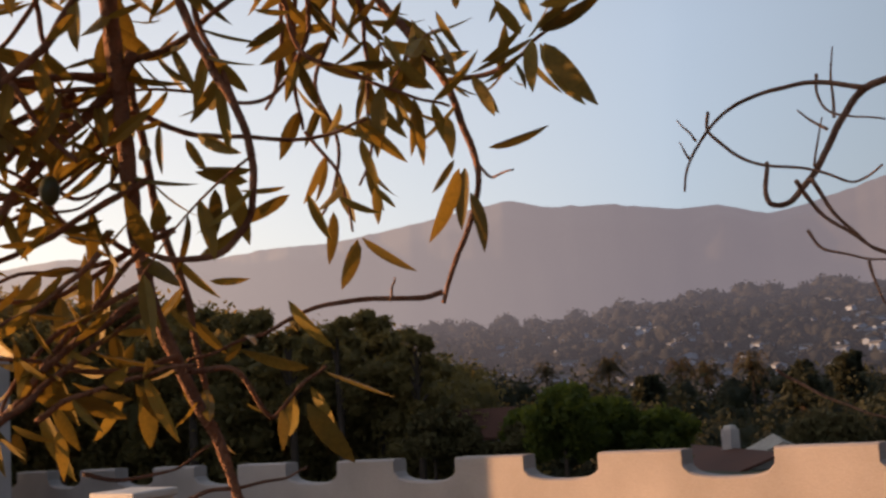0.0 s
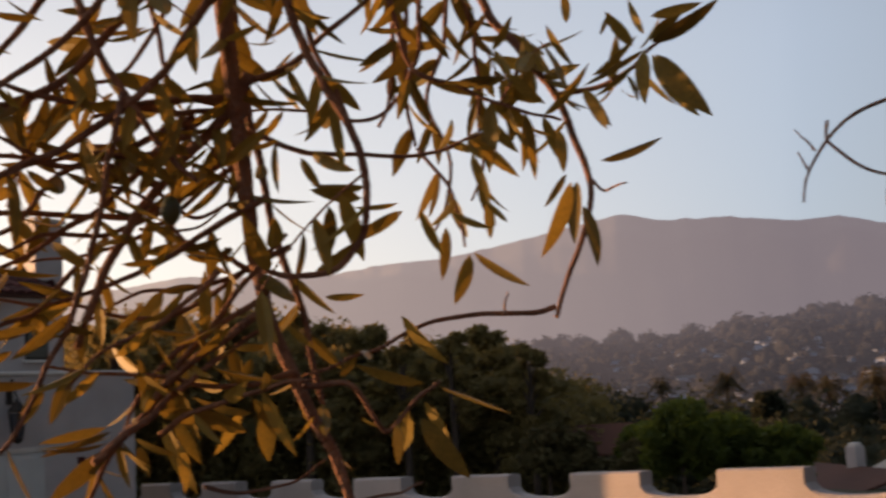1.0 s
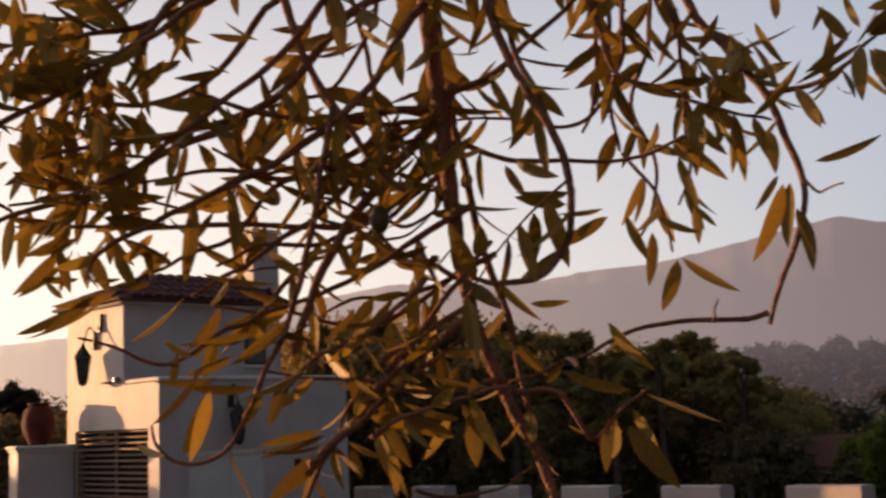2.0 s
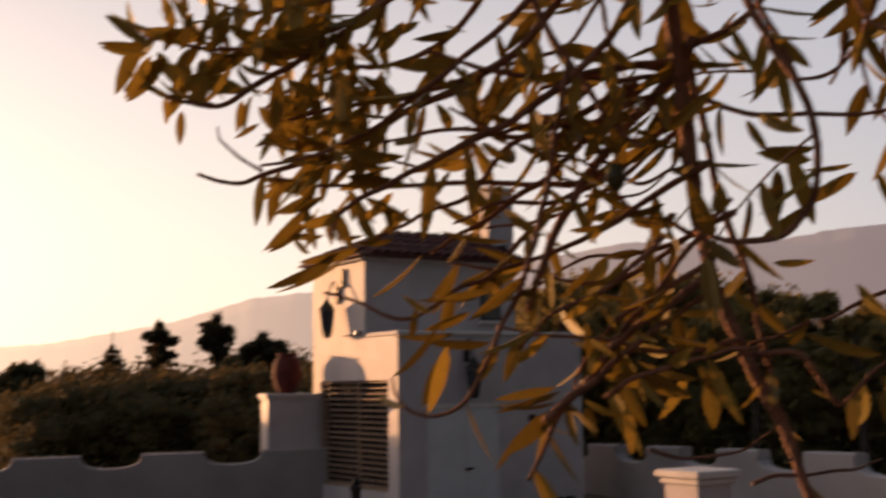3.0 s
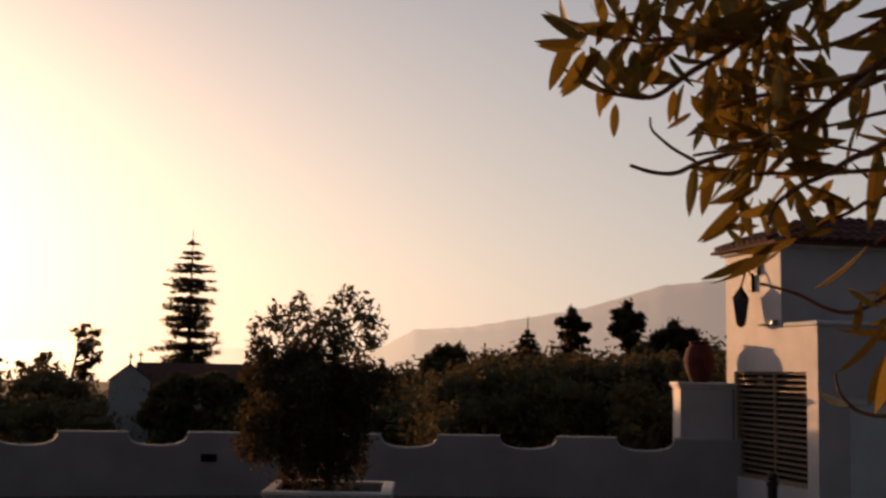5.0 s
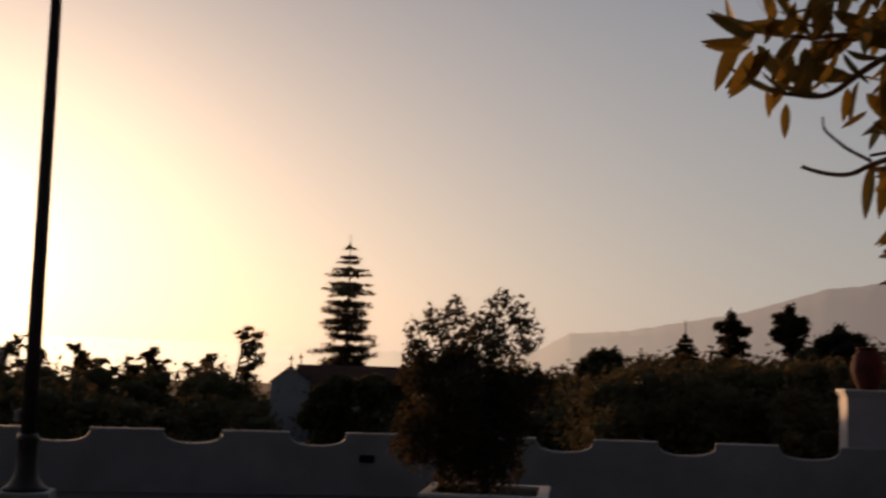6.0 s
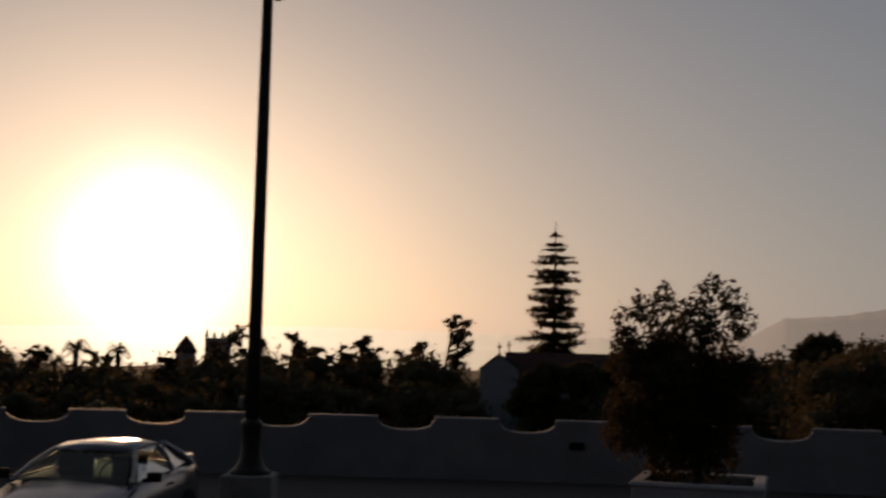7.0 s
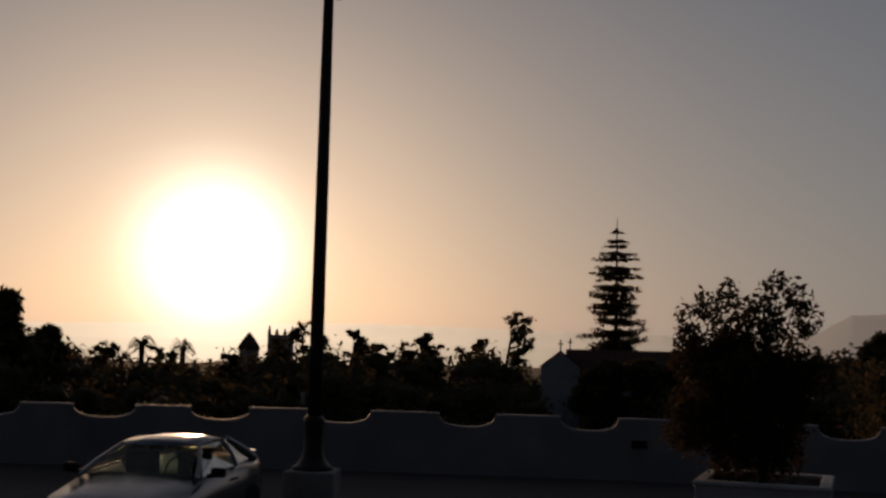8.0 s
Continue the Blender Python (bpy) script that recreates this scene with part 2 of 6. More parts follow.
# ---- ground ----
def hill_el(az):
    """Skyline of the wooded hill, as an elevation in degrees."""
    keys = ((-80, 2.2), (-62, 3.0), (-55, 2.85), (-50, 2.75), (-45, 2.65), (-40, 2.1), (-35, 2.0), (-31, 1.8), (-26, 0.9), (-18, -0.6), (60, -1.0))
    for (a, e), (b, f) in zip(keys, keys[1:]):
        if a <= az <= b:
            return e + (f - e) * (az - a) / (b - a)
    return -0.9


def ground_z(x, y):
    r = math.hypot(x, y)
    az = math.degrees(math.atan2(-x, y))
    if r < 27:
        return 0.0
    low = -9.0
    if r < 70:
        t = (r - 27) / 43
        return low * t * t * (3 - 2 * t)
    if r < 260:
        return low - 12 * (r - 70) / 190
    base = -21.0
    top = 2.4 + 1000 * math.tan(radians(hill_el(az))) if abs(az) < 100 else -20
    t = min(1, (r - 260) / 740)
    t = t * t * (3 - 2 * t) * 0.5 + t * 0.5
    z = base + (top - base) * t + 5 * noise.noise(Vector((x * 0.01, y * 0.01, 0))) * t
    if r > 1000:
        z -= (r - 1000) * 0.03
    return max(z, -60)


def build_ground():
    bm = bmesh.new()
    rs = [0, 6, 12, 18, 22, 26, 30, 36, 44, 54, 66, 80, 100, 130, 170, 220, 260, 310, 370, 440, 520, 610, 700, 800, 900, 1000, 1150, 1400, 1900, 2800, 4400]
    n = 180
    centre = bm.verts.new((0, 0, 0))
    prev = None
    for r in rs[1:]:
        ring = []
        for k in range(n):
            x, y = r * math.cos(2 * math.pi * k / n), r * math.sin(2 * math.pi * k / n)
            ring.append(bm.verts.new((x, y, ground_z(x, y))))
        for k in range(n):
            if prev is None:
                bm.faces.new((centre, ring[k], ring[(k + 1) % n]))
            else:
                bm.faces.new((prev[k], ring[k], ring[(k + 1) % n], prev[(k + 1) % n]))
        prev = ring
    g = part("ground", bm, SOIL, None, "", True)
    tagged(g, "dry scrubby ground falling away to the valley", "ground", kind="structure")
    bm = bmesh.new()
    vs = [bm.verts.new((25.5 * math.cos(2 * math.pi * k / 96), 25.5 * math.sin(2 * math.pi * k / 96), 0.006)) for k in range(96)]
    bm.faces.new(vs)
    road = part("pavement", bm, ASPHALT)
    tagged(road, "dark asphalt parking lot surface", "pavement", kind="structure")


build_ground()


# ---- walls round the lot ----
def swept_wall(name, pos, s0, s1, bounds, drop, step, top, thick, label):
    """A plastered wall along pos(s) with curved dips cut into its top.
    bounds: (start, end) stretches of the dips along s; pos gives the front foot and the outward normal."""
    ss = set()
    k = int((s1 - s0) / 0.35)
    ss.update(s0 + (s1 - s0) * i / k for i in range(k + 1))
    for a, b in bounds:
        ss.update((a - 0.002, b + 0.002))
        ss.update(a + (b - a) * i / 14 for i in range(15))

    def height(s):
        z = top(s)
        for a, b in bounds:
            if a - 1e-6 <= s <= b + 1e-6:
                u = (s - a) / (b - a) * 2 - 1
                z -= step + (drop - step) * math.sqrt(max(0, 1 - abs(u) ** 2.4))
        return z
    bm = bmesh.new()
    prev = None
    for s in sorted(q for q in ss if s0 - 1e-6 <= q <= s1 + 1e-6):
        p, nrm = pos(s)
        z = height(s)
        back = p + nrm * thick
        e = 0.025
        ring = [bm.verts.new(v) for v in (Vector((p.x, p.y, -0.3)), Vector((p.x, p.y, z - e)), Vector((p.x, p.y, z)) + nrm * e,
                                          Vector((back.x, back.y, z)) - nrm * e, Vector((back.x, back.y, z - e)), Vector((back.x, back.y, -8)))]
        if prev:
            for i in range(5):
                bm.faces.new((prev[i], ring[i], ring[i + 1], prev[i + 1]))
        else:
            bm.faces.new(ring[::-1])
        prev = ring
    bm.faces.new(prev)
    bmesh.ops.recalc_face_normals(bm, faces=bm.faces[:])
    ob = part(name, bm, PARAPET)
    return tagged(ob, label, "wall", kind="structure")


def west_pos(s):
    """The long wall bends gently round the lot; s is its bearing in degrees times 0.4."""
    az = s / 0.4
    r = 22.6 * (1 + 0.06 * ((az - 25) / 27) ** 2)
    p = at(az, r)
    return p, at(az, 1.0)


WEST_DIPS = [(az - 1.35, az + 1.35) for az in (3.3, 8.86, 14.6, 20.4, 26.5, 32.35, 38.4, 44.2, 49.5, 54.6, 59.8, 65.0)]
swept_wall("wall_west", west_pos, -1.2 * 0.4, 72 * 0.4, [(a * 0.4, b * 0.4) for a, b in WEST_DIPS], 0.25, 0.07, lambda s: 1.175, 0.24,
           "white stucco parapet wall with curved dips along its top")

NB, ND = -75.0, 12.6                # the north wall's foot: bearing and distance


def north_pos(s):
    n = at(NB, 1.0)
    left = at(NB + 90, 1.0)
    return n * ND + left * s, n


NORTH_DIPS = [(6.16 + 2.41 * k, 6.16 + 2.41 * k + 1.20) for k in range(-3, 9)]
swept_wall("wall_north", north_pos, -2.0, 25.5, NORTH_DIPS, 0.33, 0.18, lambda s: 1.608 - 0.0235 * s, 0.28,
           "white stucco parapet wall with scooped openings along its top")


# added behind the camera, unseen: blocks skylight and closes the lot
bm = bmesh.new()
box(bm, (0, -9.5, 3.0), (30, 0.4, 6.6))
tagged(part("skylight_blocker", bm, BLOCKER_DARK), "unseen dark wall added behind the camera against skylight", "wall", kind="structure")

# ---- tower ----
T0 = at(-4.6, 21.2)
TU, TV = Vector((0.90, 0.43, 0)).normalized(), Vector((-0.43, 0.90, 0)).normalized()   # along the shaded and the sunlit face
TM = Matrix(((TU.x, TV.x, 0, T0.x), (TU.y, TV.y, 0, T0.y), (0, 0, 1, 0), (0, 0, 0, 1)))


def lantern(parent, c, outward, h=0.85):
    """An iron wall lantern: bracket, cap, base, bars and glass."""
    o = Vector(outward) * 0.26
    bm = bmesh.new()
    tube(bm, curve_points([Vector(c) + Vector((0, 0, h * 0.75)), Vector(c) + o * 0.5 + Vector((0, 0, h * 0.95)), Vector(c) + o + Vector((0, 0, h * 0.62))], 5), [0.016] * 11, 6)
    box(bm, (c[0] + outward[0] * 0.02, c[1] + outward[1] * 0.02, c[2] + h * 0.72), (0.10, 0.10, 0.36), bevel=0.01)
    cen = Vector(c) + o
    body = part("lantern", bm, IRON, parent, "black iron wall lantern")
    bm = bmesh.new()
    lathe(bm, ((0.02, cen.z + h * 0.66), (0.05, cen.z + h * 0.60), (0.17, cen.z + h * 0.46), (0.18, cen.z + h * 0.43), (0.10, cen.z + h * 0.43)), 6, (cen.x, cen.y))
    part("cap", bm, IRON, body)
    bm = bmesh.new()
    lathe(bm, ((0.03, cen.z - h * 0.06), (0.09, cen.z - h * 0.02), (0.10, cen.z + 0.02), (0.08, cen.z + 0.03)), 6, (cen.x, cen.y))
    part("base", bm, IRON, body)
    for k in range(6):
        a = k * math.pi / 3
        d = Vector((math.cos(a), math.sin(a), 0))
        bm = bmesh.new()
        tube(bm, [cen + d * 0.095 + Vector((0, 0, 0.02)), cen + d * 0.16 + Vector((0, 0, h * 0.43))], [0.01, 0.01], 4)
        part("bar", bm, IRON, body)
    bm = bmesh.new()
    lathe(bm, ((0.088, cen.z + 0.03), (0.15, cen.z + h * 0.42)), 6, (cen.x, cen.y))
    part("glass_chimney", bm, GLASS, body)


def build_tower():
    tw = thing("tower_building", TM, "white stucco tower with a low tiled roof and a louvred opening", "building")
    W, L, W2, S, UD, H1, H2 = 4.2, 3.45, 3.45, 1.24, 2.24, 3.30, 4.80
    # lower block with the louvre opening and door recess cut as real depths
    bm = bmesh.new()
    v0, v1, z0, z1, dpt = 0.37, 3.12, 0.47, 2.50, 0.22
    box(bm, (dpt + (W - dpt) / 2, L / 2, (H1 - 0.3) / 2), (W - dpt, L, H1 + 0.3))
    for c, s in (((dpt / 2, v0 / 2, (H1 - 0.3) / 2), (dpt, v0, H1 + 0.3)), ((dpt / 2, (v1 + L) / 2, (H1 - 0.3) / 2), (dpt, L - v1, H1 + 0.3)),
                 ((dpt / 2, (v0 + v1) / 2, (z0 - 0.3) / 2), (dpt, v1 - v0, z0 + 0.3)), ((dpt / 2, (v0 + v1) / 2, (z1 + H1) / 2), (dpt, v1 - v0, H1 - z1))):
        box(bm, c, s)
    bmesh.ops.remove_doubles(bm, verts=bm.verts[:], dist=0.0005)
    part("lower_wall", bm, STUCCO, tw)
    bm = bmesh.new()
    box(bm, (W / 2, S / 2 - 0.05, H1 + 0.045), (W + 0.04, S - 0.02, 0.09), bevel=0.035)
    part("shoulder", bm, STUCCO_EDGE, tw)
    # dark sheet on the wall stands for the shade behind the slats
    part("recess_shade", boxed((dpt - 0.01, (v0 + v1) / 2, (z0 + z1) / 2), (0.012, v1 - v0, z1 - z0)), DARK, tw)
    n = 19
    slat = bpy.data.meshes.new("slat")
    sb = boxed((0, 0, 0), (0.085, v1 - v0 - 0.06, 0.022), pose(0, 0, 0, 0, -14, 0), 0.004)
    sb.to_mesh(slat)
    sb.free()
    slat.materials.append(SLAT)
    lou = part("louvre", boxed((0.1, (v0 + v1) / 2, z0 + 0.02), (0.14, v1 - v0, 0.04), bevel=0.006), SLAT, tw, "weathered horizontal louvre slats")
    for c, s in (((0.1, v0 + 0.02, (z0 + z1) / 2), (0.14, 0.04, z1 - z0)), ((0.1, v1 - 0.02, (z0 + z1) / 2), (0.14, 0.04, z1 - z0)),
                 ((0.15, 1.75, (z0 + z1) / 2), (0.05, 0.09, z1 - z0))):
        part("stile", boxed(c, s, bevel=0.006), SLAT, lou)
    for k in range(n):
        o = new("slat", slat)
        o.parent = lou
        o.matrix_basis = pose(0.09, (v0 + v1) / 2, z0 + 0.07 + (z1 - z0 - 0.1) * k / (n - 1))
    part("upper_wall", boxed((W2 / 2 + 0.003, S + UD / 2, (H1 + H2) / 2), (W2, UD, H2 - H1 + 0.1), bevel=0.02), STUCCO, tw)
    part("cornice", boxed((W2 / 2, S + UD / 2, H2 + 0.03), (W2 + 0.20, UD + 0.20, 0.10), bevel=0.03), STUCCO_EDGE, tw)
    # hip roof with barrel tiles
    o, ze, zt = 0.22, H2 + 0.09, H2 + 0.66
    bm = bmesh.new()
    a = [Vector(p) for p in ((-o, S - o, ze), (W2 + o, S - o, ze), (W2 + o, S + UD + o, ze), (-o, S + UD + o, ze))]
    ridge = Vector((1.15, S + UD / 2, zt)), Vector((W2 - 0.12, S + UD / 2, zt))
    lo, hi, (t0, t1) = [bm.verts.new(p - Vector((0, 0, 0.05))) for p in a], [bm.verts.new(p) for p in a], [bm.verts.new(p) for p in ridge]
    for k in range(4):
        bm.faces.new((lo[k], lo[(k + 1) % 4], hi[(k + 1) % 4], hi[k]))
    for f in ((hi[0], hi[1], t1, t0), (hi[1], hi[2], t1), (hi[2], hi[3], t0, t1), (hi[3], hi[0], t0)):
        bm.faces.new(f)
    bm.faces.new(lo[::-1])
    roof = part("roof", bm, ROOF_RED, tw, "low hipped roof of dark clay barrel tiles")
    tile = bpy.data.meshes.new("roof_tile")
    tb = bmesh.new()
    prof = [(0.10 * math.cos(q), 0.075 * math.sin(q)) for q in (math.pi * k / 6 for k in range(7))]
    r0 = [tb.verts.new((x, -0.02, z + 0.012)) for x, z in prof]
    r1 = [tb.verts.new((x * 0.85, 0.43, z * 0.85)) for x, z in prof]
    for k in range(6):
        tb.faces.new((r0[k], r0[k + 1], r1[k + 1], r1[k]))
    tb.faces.new(r0)
    tb.to_mesh(tile)
    tb.free()
    tile.materials.append(ROOF_TILE)
    for side in (0, 3, 1):
        p, q = a[side], a[(side + 1) % 4]
        e = (q - p).normalized()
        first = e.dot(ridge[1 if side == 1 else 0] - p)          # where the hips meet the ridge, along the eave
        last = e.dot(ridge[0 if side == 3 else 1] - p)
        up = ridge[1 if side == 1 else 0] - (p + e * first)
        nrm = e.cross(up).normalized()
        slope, width = up.length, (q - p).length
        up.normalize()
        m = Matrix(((e.x, up.x, nrm.x), (e.y, up.y, nrm.y), (e.z, up.z, nrm.z))).to_4x4()
        rows = round(width / 0.23)
        for i in range(rows):
            x = 0.12 + i * (width - 0.24) / (rows - 1)
            run = slope * min(1.0, x / first, (width - x) / (width - last))
            for j in range(int(run / 0.40 + 0.5)):
                ob = new("roof_tile", tile)
                ob.parent = roof
                ob.matrix_basis = Matrix.Translation(p + e * x + up * (j * 0.40) + nrm * 0.01) @ m
    for k in range(6):
        ob = new("roof_tile", tile)
        ob.parent = roof
        ob.matrix_basis = Matrix.Translation(ridge[0] + Vector((0.36 * k - 0.05, 0, 0.01))) @ pose(0, 0, 0, 0, 0, -90)
    ch = part("chimney", boxed((3.85, 2.5, 4.9), (0.66, 0.73, 3.3), bevel=0.03), STUCCO, tw, "square stucco chimney")
    part("chimney_cap", boxed((3.85, 2.5, 6.58), (0.76, 0.83, 0.10), bevel=0.02), STUCCO_EDGE, ch)
    # door in the shaded face
    dr = part("door", boxed((1.38, -0.012, 0.98), (1.58, 0.05, 1.94), bevel=0.01), DOOR_WHITE, tw, "plain white painted double door")
    for u in (0.99, 1.77):
        part("panel", boxed((u, -0.045, 0.98), (0.70, 0.02, 1.80), bevel=0.008), DOOR_WHITE, dr)
    part("door_handle", boxed((1.46, -0.085, 0.86), (0.16, 0.05, 0.04), bevel=0.01), IRON, dr)
    part("door_trim", boxed((1.38, -0.02, 2.0), (1.76, 0.06, 0.09), bevel=0.01), STUCCO_EDGE, tw)
    wf = part("window", boxed((2.9, S - 0.004, 4.10), (0.50, 0.05, 0.84), bevel=0.01), IRON, tw, "narrow dark window")
    part("pane", boxed((2.9, S - 0.034, 4.10), (0.42, 0.012, 0.76)), GLASS, wf)
    part("sill", boxed((2.9, S - 0.06, 3.64), (0.60, 0.12, 0.06), bevel=0.01), STUCCO_EDGE, wf)
    lantern(tw, (0.0, 2.3, 3.40), (-1, 0, 0), 1.1)
    lantern(tw, (1.47, 0.0, 2.2), (0, -1, 0), 1.1)
    fl = part("floodlight", boxed((-0.05, 1.42, 3.40), (0.12, 0.12, 0.11), bevel=0.03), CAR_PAINT, tw, "small metal floodlight on the ledge")
    part("floodlight_arm", boxed((-0.02, 1.74, 3.37), (0.03, 0.62, 0.03)), IRON, fl)
    part("alarm_box", boxed((2.95, -0.03, 1.75), (0.13, 0.06, 0.13), bevel=0.01), TERRACOTTA, tw, "small red alarm box")
    part("vent", boxed((-0.03, 2.1, 4.5), (0.06, 0.16, 0.36), bevel=0.01), IRON, tw)


build_tower()
for u in (3.35, 3.62):
    spot = thing("ground_spotlight", TM @ Matrix.Translation((u, -0.3, 0)), "small dark ground spotlight beside the tower", "lamp", "ground spotlights")
    bm = bmesh.new()
    lathe(bm, ((0.06, 0.0), (0.06, 0.03), (0.02, 0.04), (0.02, 0.10)), 10)
    part("stake", bm, IRON, spot)
    bm = bmesh.new()
    lathe(bm, ((0.05, 0.10), (0.09, 0.13), (0.095, 0.24), (0.08, 0.25)), 12)
    part("head", bm, IRON, spot)

# gate pillar and its urn
PILLAR = pose(*at(0.42, 23.82), 0, 0, 13)
pill = thing("gate_pillar", PILLAR, "white stucco gate pillar with a moulded cap", "pillar")
part("shaft", boxed((0, 0.38, 1.05), (1.04, 0.76, 2.3), bevel=0.015), STUCCO, pill)
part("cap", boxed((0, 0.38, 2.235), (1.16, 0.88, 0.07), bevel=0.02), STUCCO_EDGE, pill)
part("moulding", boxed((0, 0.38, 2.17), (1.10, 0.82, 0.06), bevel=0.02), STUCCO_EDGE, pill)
URN_AT = at(0.75, 24.15)
urn = thing("urn", Vector((URN_AT.x, URN_AT.y, 2.271)), "round terracotta urn standing on the gate pillar", "urn")
bm = bmesh.new()
lathe(bm, ((0.14, 0.0), (0.17, 0.02), (0.23, 0.12), (0.295, 0.32), (0.305, 0.46), (0.265, 0.64), (0.20, 0.73), (0.175, 0.76)), 28)
part("body", bm, TERRACOTTA, urn, "", True)
bm = bmesh.new()
lathe(bm, ((0.175, 0.755), (0.21, 0.77), (0.215, 0.80), (0.19, 0.81), (0.15, 0.79)), 28)
part("lip", bm, TERRACOTTA, urn, "", True)

# bollard before the louvres
boll = thing("bollard", at(-2.52, 20.2), "short black iron bollard before the tower", "bollard")
bm = bmesh.new()
lathe(bm, ((0.12, 0.0), (0.12, 0.05), (0.085, 0.08), (0.080, 0.62), (0.10, 0.64), (0.10, 0.70), (0.07, 0.73)), 16)
part("shaft", bm, IRON, boll)
bm = bmesh.new()
lathe(bm, ((0.07, 0.725), (0.09, 0.77), (0.075, 0.83), (0.02, 0.86)), 16)
part("cap", bm, IRON, boll)

post = thing("gate_post", pose(*at(-18.8, 12.0, -0.035), 0, 0, 26), "short stucco post with a flat cap lit by the sun", "post")
part("shaft", boxed((0, 0, 0.70), (0.46, 0.46, 1.6), bevel=0.015), STUCCO, post)
part("cap", boxed((0, 0, 1.535), (0.60, 0.60, 0.08), bevel=0.02), STUCCO_EDGE, post)
part("moulding", boxed((0, 0, 1.465), (0.53, 0.53, 0.06), bevel=0.02), STUCCO_EDGE, post)

# street lamp
lamp = thing("street_lamp", at(39.76, 17.4), "tall dark street lamp on a concrete pedestal", "street lamp")
part("pedestal", boxed((0, 0, 0.24), (0.74, 0.74, 0.72), pose(0, 0, 0, 0, 0, 30), 0.03), CONCRETE, lamp)
bm = bmesh.new()
lathe(bm, ((0.30, 0.60), (0.30, 0.64), (0.23, 0.68), (0.17, 0.78), (0.14, 0.95), (0.135, 1.25), (0.15, 1.28), (0.15, 1.33), (0.115, 1.38)), 20)
part("base", bm, POLE_PAINT, lamp, "flared bell-shaped base", True)
bm = bmesh.new()
lathe(bm, ((0.105, 1.36), (0.10, 3.0), (0.088, 6.0), (0.075, 7.77), (0.09, 7.79), (0.09, 7.87)), 16)
part("pole", bm, POLE_PAINT, lamp, "", True)
for s in (-1, 1):
    bm = bmesh.new()
    tube(bm, curve_points([Vector((0, 0, 7.81)), Vector((-0.10 * s, 0.22 * s, 7.97)), Vector((-0.24 * s, 0.48 * s, 7.93))], 5), [0.03] * 11, 8)
    arm = part("arm", bm, POLE_PAINT, lamp)
    bm = bmesh.new()
    lathe(bm, ((0.05, 8.05), (0.15, 7.95), (0.20, 7.87), (0.16, 7.85), (0.05, 7.79)), 16, (-0.28 * s, 0.56 * s))
    part("luminaire", bm, POLE_PAINT, arm)
part("outlet_box", boxed((-0.15, -0.05, 1.62), (0.08, 0.10, 0.16), bevel=0.01), CONCRETE, lamp)


# small vent low in the west wall
vp, vn = west_pos(24.1 * 0.4)
vent = thing("wall_vent", pose(vp.x, vp.y, 0.70, 0, 0, 24.1) @ Matrix.Diagonal((0.72, 1, 0.72, 1)), "small dark metal vent low in the parapet wall", "vent")
part("backing", boxed((0, -0.003, 0), (0.34, 0.02, 0.15)), DARK, vent)
for c, z in (((0, -0.02, 0.085), (0.40, 0.05, 0.025)), ((0, -0.02, -0.085), (0.40, 0.05, 0.025)), ((-0.19, -0.02, 0), (0.025, 0.05, 0.145)), ((0.19, -0.02, 0), (0.025, 0.05, 0.145))):
    part("frame", boxed(c, z, bevel=0.005), IRON, vent)
for k in range(4):
    part("slat", boxed((0, 0, 0), (0.35, 0.03, 0.008), pose(0, -0.025, -0.05 + 0.034 * k, 30, 0, 0)), IRON, vent)


